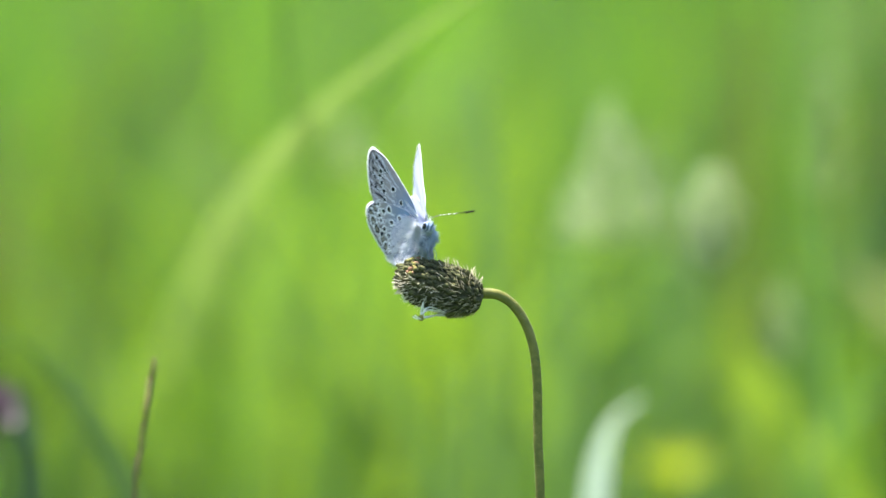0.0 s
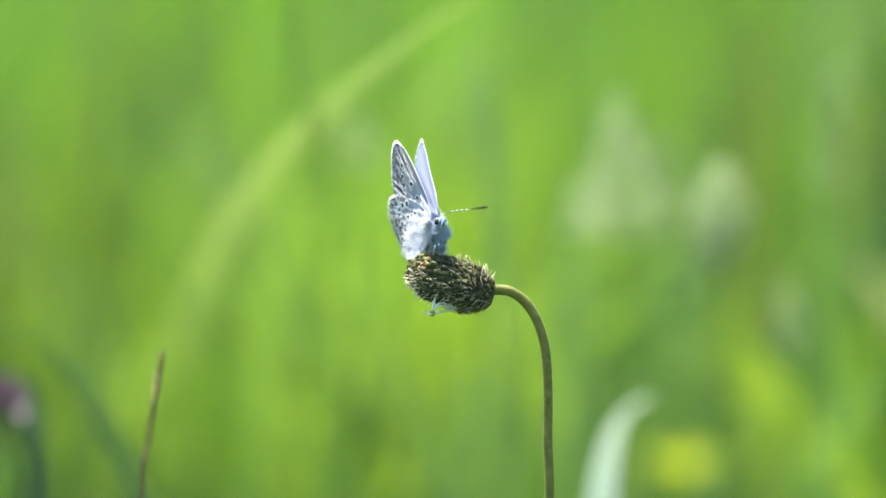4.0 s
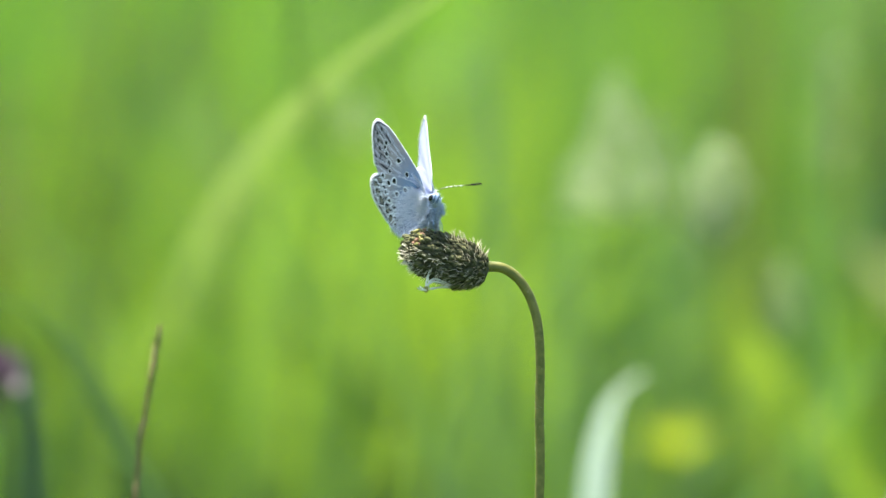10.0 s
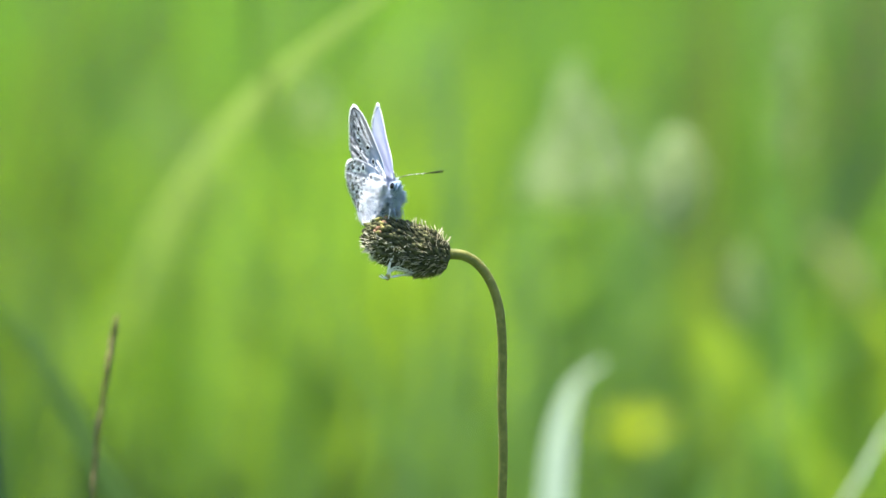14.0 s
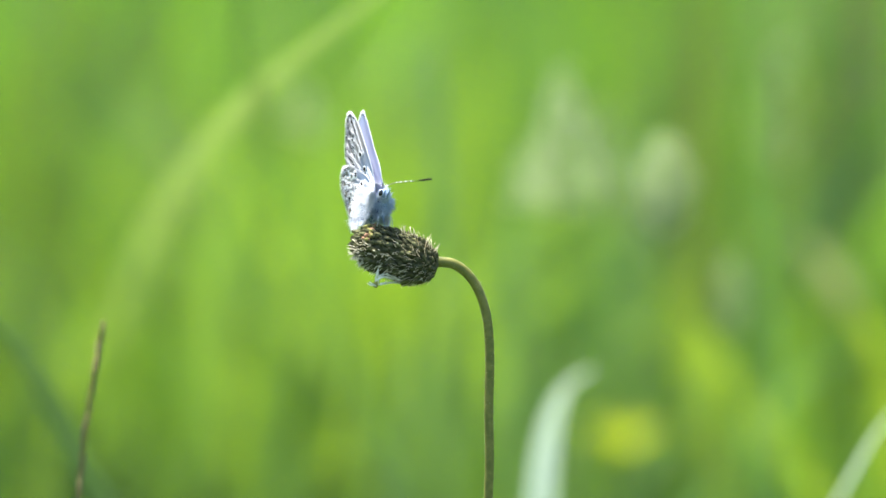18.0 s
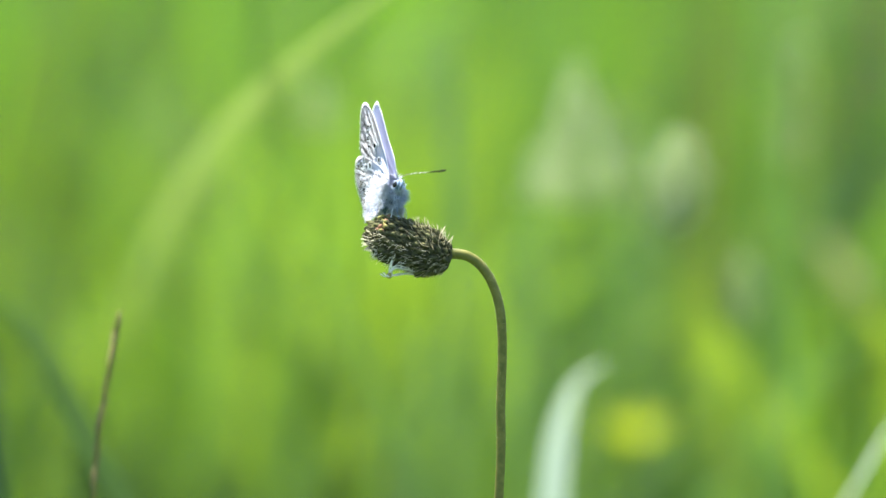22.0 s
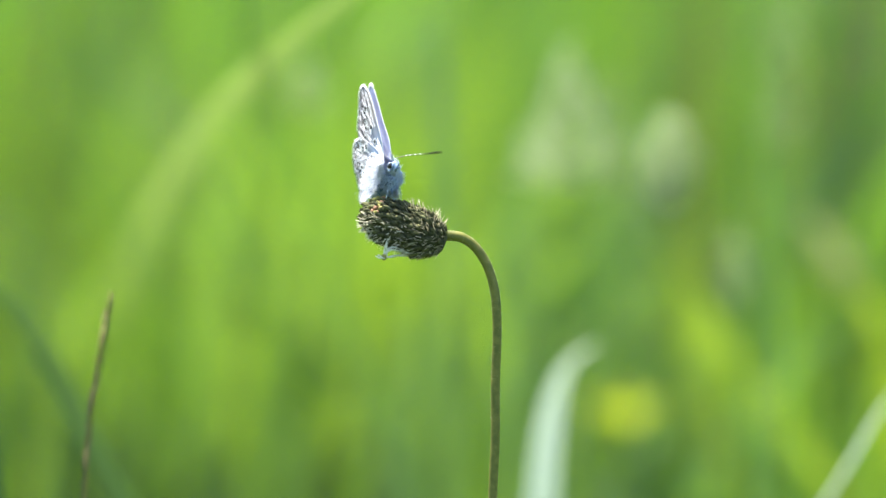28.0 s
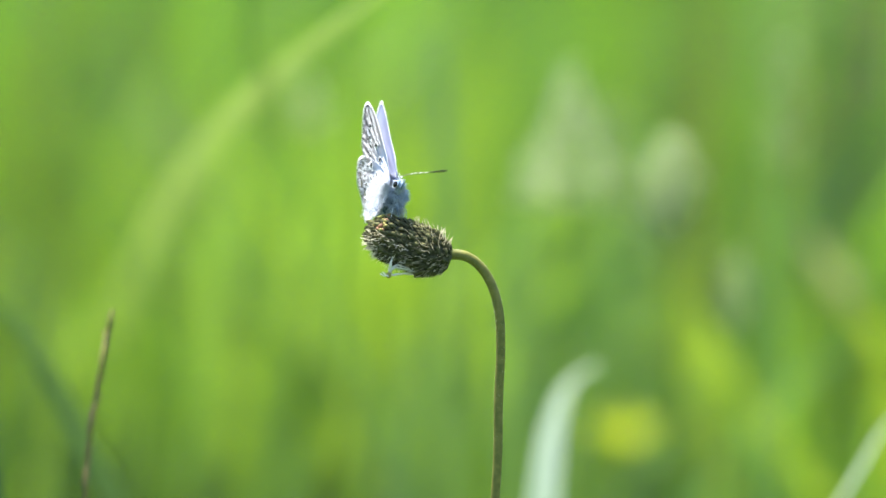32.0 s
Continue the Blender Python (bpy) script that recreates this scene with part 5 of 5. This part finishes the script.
def motions():
    walk(plant, [
    (0, sway(STEM_FOOT, 0.00, -0.00, 0.00)), (0.5, sway(STEM_FOOT, 0.30, 0.03, 0.02)), (1, sway(STEM_FOOT, 0.38, -0.00, 0.03)),
    (1.5, sway(STEM_FOOT, 0.07, -0.05, 0.01)), (2, sway(STEM_FOOT, -0.10, 0.01, -0.02)), (2.5, sway(STEM_FOOT, -0.06, 0.00, 0.01)),
    (3, sway(STEM_FOOT, 0.14, -0.01, 0.08)), (3.5, sway(STEM_FOOT, 0.28, -0.08, 0.17)), (5.5, sway(STEM_FOOT, 0.35, 0.01, 0.63)),
    (6, sway(STEM_FOOT, 0.68, 0.25, 0.65)), (6.5, sway(STEM_FOOT, 0.93, 0.06, 0.68)), (7, sway(STEM_FOOT, 0.27, 0.01, 0.68)),
    (7.5, sway(STEM_FOOT, -0.50, -0.08, 0.68)), (8, sway(STEM_FOOT, -0.19, -0.10, 0.70)), (8.5, sway(STEM_FOOT, 0.26, 0.05, 0.74)),
    (9, sway(STEM_FOOT, 0.97, 0.11, 0.77)), (9.5, sway(STEM_FOOT, 0.34, 0.03, 0.77)), (10, sway(STEM_FOOT, -0.14, -0.06, 0.73)),
    (10.5, sway(STEM_FOOT, -0.50, -0.12, 0.70)), (11, sway(STEM_FOOT, 0.31, -0.02, 0.68)), (11.5, sway(STEM_FOOT, 0.62, 0.15, 0.67)),
    (12, sway(STEM_FOOT, 0.70, 0.12, 0.65)), (12.5, sway(STEM_FOOT, 0.08, -0.02, 0.64)), (13, sway(STEM_FOOT, -0.10, -0.13, 0.62)),
    (13.5, sway(STEM_FOOT, -0.00, 0.00, 0.58)), (14, sway(STEM_FOOT, 0.37, 0.06, 0.54)), (14.5, sway(STEM_FOOT, 0.31, 0.05, 0.52)),
    (16.5, sway(STEM_FOOT, 0.08, 0.07, 0.70)), (17, sway(STEM_FOOT, 0.43, 0.03, 0.76)), (17.5, sway(STEM_FOOT, 0.39, 0.05, 0.80)),
    (18, sway(STEM_FOOT, 0.45, -0.08, 0.81)), (18.5, sway(STEM_FOOT, 0.19, 0.23, 0.81)), (19, sway(STEM_FOOT, 0.25, -0.01, 0.87)),
    (19.5, sway(STEM_FOOT, 0.16, -0.03, 0.97)), (20, sway(STEM_FOOT, 0.59, 0.05, 1.05)), (20.5, sway(STEM_FOOT, 0.45, 0.06, 1.08)),
    (21, sway(STEM_FOOT, 0.07, -0.06, 1.07)), (21.5, sway(STEM_FOOT, -0.30, -0.04, 1.07)), (22, sway(STEM_FOOT, 0.17, 0.09, 1.14)),
    (22.5, sway(STEM_FOOT, 0.74, 0.08, 1.25)), (23, sway(STEM_FOOT, 0.77, 0.03, 1.31)), (23.5, sway(STEM_FOOT, 0.39, -0.08, 1.27)),
    (24, sway(STEM_FOOT, -0.08, 0.03, 1.16)), (24.5, sway(STEM_FOOT, 0.12, 0.15, 1.10)), (25, sway(STEM_FOOT, 0.24, -0.05, 1.11)),
    (25.5, sway(STEM_FOOT, 0.40, 0.01, 1.16)), (27.5, sway(STEM_FOOT, 0.16, 0.09, 1.13)), (28, sway(STEM_FOOT, 0.40, 0.04, 1.18)),
    (28.5, sway(STEM_FOOT, 0.63, -0.03, 1.19)), (29, sway(STEM_FOOT, 0.25, 0.03, 1.16)), (29.5, sway(STEM_FOOT, 0.10, 0.10, 1.14)),
    (30, sway(STEM_FOOT, 0.07, 0.12, 1.21)), (30.5, sway(STEM_FOOT, 0.90, -0.02, 1.35)), (31, sway(STEM_FOOT, 0.75, 0.17, 1.45)),
    (31.5, sway(STEM_FOOT, 0.76, 0.03, 1.49)), (32, sway(STEM_FOOT, 0.73, 0.18, 1.49)),
])
    walk(butterfly, [
    (0, sway(STEM_FOOT, 0.00, -0.00) @ PERCH), (0.5, sway(STEM_FOOT, 0.30, 0.03) @ PERCH), (1, sway(STEM_FOOT, 0.38, -0.00) @ PERCH),
    (1.5, sway(STEM_FOOT, 0.07, -0.05) @ PERCH), (2, sway(STEM_FOOT, -0.10, 0.01) @ PERCH), (2.5, sway(STEM_FOOT, -0.06, 0.00) @ PERCH),
    (3, sway(STEM_FOOT, 0.14, -0.01) @ PERCH), (3.5, sway(STEM_FOOT, 0.28, -0.08) @ PERCH), (5.5, sway(STEM_FOOT, 0.35, 0.01) @ PERCH),
    (6, sway(STEM_FOOT, 0.68, 0.25) @ PERCH), (6.5, sway(STEM_FOOT, 0.93, 0.06) @ PERCH), (7, sway(STEM_FOOT, 0.27, 0.01) @ PERCH),
    (7.5, sway(STEM_FOOT, -0.50, -0.08) @ PERCH), (8, sway(STEM_FOOT, -0.19, -0.10) @ PERCH), (8.5, sway(STEM_FOOT, 0.26, 0.05) @ PERCH),
    (9, sway(STEM_FOOT, 0.97, 0.11) @ PERCH), (9.5, sway(STEM_FOOT, 0.34, 0.03) @ PERCH), (10, sway(STEM_FOOT, -0.14, -0.06) @ PERCH),
    (10.5, sway(STEM_FOOT, -0.50, -0.12) @ PERCH), (11, sway(STEM_FOOT, 0.31, -0.02) @ PERCH), (11.5, sway(STEM_FOOT, 0.62, 0.15) @ PERCH),
    (12, sway(STEM_FOOT, 0.70, 0.12) @ PERCH), (12.5, sway(STEM_FOOT, 0.08, -0.02) @ PERCH), (13, sway(STEM_FOOT, -0.10, -0.13) @ PERCH),
    (13.5, sway(STEM_FOOT, -0.00, 0.00) @ PERCH), (14, sway(STEM_FOOT, 0.37, 0.06) @ PERCH), (14.5, sway(STEM_FOOT, 0.31, 0.05) @ PERCH),
    (16.5, sway(STEM_FOOT, 0.08, 0.07) @ PERCH), (17, sway(STEM_FOOT, 0.43, 0.03) @ PERCH), (17.5, sway(STEM_FOOT, 0.39, 0.05) @ PERCH),
    (18, sway(STEM_FOOT, 0.45, -0.08) @ PERCH), (18.5, sway(STEM_FOOT, 0.19, 0.23) @ PERCH), (19, sway(STEM_FOOT, 0.25, -0.01) @ PERCH),
    (19.5, sway(STEM_FOOT, 0.16, -0.03) @ PERCH), (20, sway(STEM_FOOT, 0.59, 0.05) @ PERCH), (20.5, sway(STEM_FOOT, 0.45, 0.06) @ PERCH),
    (21, sway(STEM_FOOT, 0.07, -0.06) @ PERCH), (21.5, sway(STEM_FOOT, -0.30, -0.04) @ PERCH), (22, sway(STEM_FOOT, 0.17, 0.09) @ PERCH),
    (22.5, sway(STEM_FOOT, 0.74, 0.08) @ PERCH), (23, sway(STEM_FOOT, 0.77, 0.03) @ PERCH), (23.5, sway(STEM_FOOT, 0.39, -0.08) @ PERCH),
    (24, sway(STEM_FOOT, -0.08, 0.03) @ PERCH), (24.5, sway(STEM_FOOT, 0.12, 0.15) @ PERCH), (25, sway(STEM_FOOT, 0.24, -0.05) @ PERCH),
    (25.5, sway(STEM_FOOT, 0.40, 0.01) @ PERCH), (27.5, sway(STEM_FOOT, 0.16, 0.09) @ PERCH), (28, sway(STEM_FOOT, 0.40, 0.04) @ PERCH),
    (28.5, sway(STEM_FOOT, 0.63, -0.03) @ PERCH), (29, sway(STEM_FOOT, 0.25, 0.03) @ PERCH), (29.5, sway(STEM_FOOT, 0.10, 0.10) @ PERCH),
    (30, sway(STEM_FOOT, 0.07, 0.12) @ PERCH), (30.5, sway(STEM_FOOT, 0.90, -0.02) @ PERCH), (31, sway(STEM_FOOT, 0.75, 0.17) @ PERCH),
    (31.5, sway(STEM_FOOT, 0.76, 0.03) @ PERCH), (32, sway(STEM_FOOT, 0.73, 0.18) @ PERCH),
])
    walk(stalk, [
    (0, sway(STALK_FOOT, 0.00, -0.00)), (0.5, sway(STALK_FOOT, -0.30, -0.03)), (1, sway(STALK_FOOT, -0.38, 0.00)),
    (1.5, sway(STALK_FOOT, -0.07, 0.05)), (2, sway(STALK_FOOT, 0.10, -0.01)), (2.5, sway(STALK_FOOT, 0.06, -0.00)),
    (3, sway(STALK_FOOT, -0.14, 0.01)), (3.5, sway(STALK_FOOT, -0.28, 0.08)), (5.5, sway(STALK_FOOT, -0.35, -0.01)),
    (6, sway(STALK_FOOT, -0.68, -0.25)), (6.5, sway(STALK_FOOT, -0.93, -0.06)), (7, sway(STALK_FOOT, -0.27, -0.01)),
    (7.5, sway(STALK_FOOT, 0.50, 0.08)), (8, sway(STALK_FOOT, 0.19, 0.10)), (8.5, sway(STALK_FOOT, -0.26, -0.05)),
    (9, sway(STALK_FOOT, -0.97, -0.11)), (9.5, sway(STALK_FOOT, -0.34, -0.03)), (10, sway(STALK_FOOT, 0.14, 0.06)),
    (10.5, sway(STALK_FOOT, 0.50, 0.12)), (11, sway(STALK_FOOT, -0.31, 0.02)), (11.5, sway(STALK_FOOT, -0.62, -0.15)),
    (12, sway(STALK_FOOT, -0.70, -0.12)), (12.5, sway(STALK_FOOT, -0.08, 0.02)), (13, sway(STALK_FOOT, 0.10, 0.13)),
    (13.5, sway(STALK_FOOT, 0.00, -0.00)), (14, sway(STALK_FOOT, -0.37, -0.06)), (14.5, sway(STALK_FOOT, -0.31, -0.05)),
    (16.5, sway(STALK_FOOT, -0.08, -0.07)), (17, sway(STALK_FOOT, -0.43, -0.03)), (17.5, sway(STALK_FOOT, -0.39, -0.05)),
    (18, sway(STALK_FOOT, -0.45, 0.08)), (18.5, sway(STALK_FOOT, -0.19, -0.23)), (19, sway(STALK_FOOT, -0.25, 0.01)),
    (19.5, sway(STALK_FOOT, -0.16, 0.03)), (20, sway(STALK_FOOT, -0.59, -0.05)), (20.5, sway(STALK_FOOT, -0.45, -0.06)),
    (21, sway(STALK_FOOT, -0.07, 0.06)), (21.5, sway(STALK_FOOT, 0.30, 0.04)), (22, sway(STALK_FOOT, -0.17, -0.09)),
    (22.5, sway(STALK_FOOT, -0.74, -0.08)), (23, sway(STALK_FOOT, -0.77, -0.03)), (23.5, sway(STALK_FOOT, -0.39, 0.08)),
    (24, sway(STALK_FOOT, 0.08, -0.03)), (24.5, sway(STALK_FOOT, -0.12, -0.15)), (25, sway(STALK_FOOT, -0.24, 0.05)),
    (25.5, sway(STALK_FOOT, -0.40, -0.01)), (27.5, sway(STALK_FOOT, -0.16, -0.09)), (28, sway(STALK_FOOT, -0.40, -0.04)),
    (28.5, sway(STALK_FOOT, -0.63, 0.03)), (29, sway(STALK_FOOT, -0.25, -0.03)), (29.5, sway(STALK_FOOT, -0.10, -0.10)),
    (30, sway(STALK_FOOT, -0.07, -0.12)), (30.5, sway(STALK_FOOT, -0.90, 0.02)), (31, sway(STALK_FOOT, -0.75, -0.17)),
    (31.5, sway(STALK_FOOT, -0.76, -0.03)), (32, sway(STALK_FOOT, -0.73, -0.18)),
])
    near_wing = [
    (0, HINGE @ pose(0, 0, 0, 16.5)), (1, HINGE @ pose(0, 0, 0, 16.5)), (1.5, HINGE @ pose(0, 0, 0, 14.0)),
    (2, HINGE @ pose(0, 0, 0, 12.8)), (2.5, HINGE @ pose(0, 0, 0, 11.8)), (3, HINGE @ pose(0, 0, 0, 10.4)),
    (3.5, HINGE @ pose(0, 0, 0, 7.5)), (5.5, HINGE @ pose(0, 0, 0, 15.8)), (6, HINGE @ pose(0, 0, 0, 17.5)),
    (7, HINGE @ pose(0, 0, 0, 17.5)), (8, HINGE @ pose(0, 0, 0, 19.2)), (9, HINGE @ pose(0, 0, 0, 18.2)),
    (10, HINGE @ pose(0, 0, 0, 18.5)), (11, HINGE @ pose(0, 0, 0, 19.0)), (12, HINGE @ pose(0, 0, 0, 18.0)),
    (12.5, HINGE @ pose(0, 0, 0, 17.5)), (13, HINGE @ pose(0, 0, 0, 13.7)), (13.5, HINGE @ pose(0, 0, 0, 8.5)),
    (14, HINGE @ pose(0, 0, 0, 7.0)), (14.5, HINGE @ pose(0, 0, 0, 6.0)), (16.5, HINGE @ pose(0, 0, 0, 3.8)),
    (17, HINGE @ pose(0, 0, 0, 2.8)), (18, HINGE @ pose(0, 0, 0, 2.0)), (20, HINGE @ pose(0, 0, 0, 2.5)),
    (22, HINGE @ pose(0, 0, 0, 1.5)), (24, HINGE @ pose(0, 0, 0, 0.8)), (28, HINGE @ pose(0, 0, 0, -0.6)),
    (30, HINGE @ pose(0, 0, 0, -0.4)), (32, HINGE @ pose(0, 0, 0, 0.2)),
]
    far_wing = [
    (0, HINGE_LEFT @ pose(0, 0, 0, -11.2)), (1, HINGE_LEFT @ pose(0, 0, 0, -10.9)), (1.5, HINGE_LEFT @ pose(0, 0, 0, -10.6)),
    (2, HINGE_LEFT @ pose(0, 0, 0, -8.2)), (2.5, HINGE_LEFT @ pose(0, 0, 0, -7.2)), (3, HINGE_LEFT @ pose(0, 0, 0, -5.9)),
    (3.5, HINGE_LEFT @ pose(0, 0, 0, -3.9)), (5.5, HINGE_LEFT @ pose(0, 0, 0, -8.9)), (6, HINGE_LEFT @ pose(0, 0, 0, -10.6)),
    (7, HINGE_LEFT @ pose(0, 0, 0, -10.2)), (8, HINGE_LEFT @ pose(0, 0, 0, -10.9)), (9, HINGE_LEFT @ pose(0, 0, 0, -11.6)),
    (10, HINGE_LEFT @ pose(0, 0, 0, -10.2)), (11, HINGE_LEFT @ pose(0, 0, 0, -11.9)), (12, HINGE_LEFT @ pose(0, 0, 0, -12.9)),
    (12.5, HINGE_LEFT @ pose(0, 0, 0, -11.9)), (13, HINGE_LEFT @ pose(0, 0, 0, -8.9)), (13.5, HINGE_LEFT @ pose(0, 0, 0, -4.9)),
    (14, HINGE_LEFT @ pose(0, 0, 0, -4.7)), (14.5, HINGE_LEFT @ pose(0, 0, 0, -4.1)), (16.5, HINGE_LEFT @ pose(0, 0, 0, -2.5)),
    (17, HINGE_LEFT @ pose(0, 0, 0, -2.1)), (18, HINGE_LEFT @ pose(0, 0, 0, -1.8)), (20, HINGE_LEFT @ pose(0, 0, 0, -1.3)),
    (22, HINGE_LEFT @ pose(0, 0, 0, -1.5)), (24, HINGE_LEFT @ pose(0, 0, 0, -1.0)), (28, HINGE_LEFT @ pose(0, 0, 0, -1.0)),
    (29, HINGE_LEFT @ pose(0, 0, 0, -1.8)), (30, HINGE_LEFT @ pose(0, 0, 0, -3.1)), (31, HINGE_LEFT @ pose(0, 0, 0, -3.3)),
    (32, HINGE_LEFT @ pose(0, 0, 0, -4.3)),
]
    far_hind_wing = [
    (0, HINGE_LEFT @ pose(0, 0, 0, -8.5)), (1, HINGE_LEFT @ pose(0, 0, 0, -8.3)), (1.5, HINGE_LEFT @ pose(0, 0, 0, -8.1)),
    (2, HINGE_LEFT @ pose(0, 0, 0, -6.2)), (2.5, HINGE_LEFT @ pose(0, 0, 0, -5.5)), (3, HINGE_LEFT @ pose(0, 0, 0, -4.5)),
    (3.5, HINGE_LEFT @ pose(0, 0, 0, -3.0)), (5.5, HINGE_LEFT @ pose(0, 0, 0, -6.8)), (6, HINGE_LEFT @ pose(0, 0, 0, -8.1)),
    (7, HINGE_LEFT @ pose(0, 0, 0, -7.8)), (8, HINGE_LEFT @ pose(0, 0, 0, -8.3)), (9, HINGE_LEFT @ pose(0, 0, 0, -8.8)),
    (10, HINGE_LEFT @ pose(0, 0, 0, -7.8)), (11, HINGE_LEFT @ pose(0, 0, 0, -9.0)), (12, HINGE_LEFT @ pose(0, 0, 0, -9.8)),
    (12.5, HINGE_LEFT @ pose(0, 0, 0, -9.0)), (13, HINGE_LEFT @ pose(0, 0, 0, -6.8)), (13.5, HINGE_LEFT @ pose(0, 0, 0, -3.7)),
    (14, HINGE_LEFT @ pose(0, 0, 0, -3.6)), (14.5, HINGE_LEFT @ pose(0, 0, 0, -3.1)), (16.5, HINGE_LEFT @ pose(0, 0, 0, -1.9)),
    (17, HINGE_LEFT @ pose(0, 0, 0, -1.6)), (18, HINGE_LEFT @ pose(0, 0, 0, -1.4)), (20, HINGE_LEFT @ pose(0, 0, 0, -1.0)),
    (22, HINGE_LEFT @ pose(0, 0, 0, -1.1)), (24, HINGE_LEFT @ pose(0, 0, 0, -0.8)), (28, HINGE_LEFT @ pose(0, 0, 0, -0.8)),
    (29, HINGE_LEFT @ pose(0, 0, 0, -1.4)), (30, HINGE_LEFT @ pose(0, 0, 0, -2.4)), (31, HINGE_LEFT @ pose(0, 0, 0, -2.5)),
    (32, HINGE_LEFT @ pose(0, 0, 0, -3.3)),
]
    walk(right_fore, near_wing)
    walk(right_hind, near_wing)
    walk(left_fore, far_wing)
    walk(left_hind, far_hind_wing)


motions()
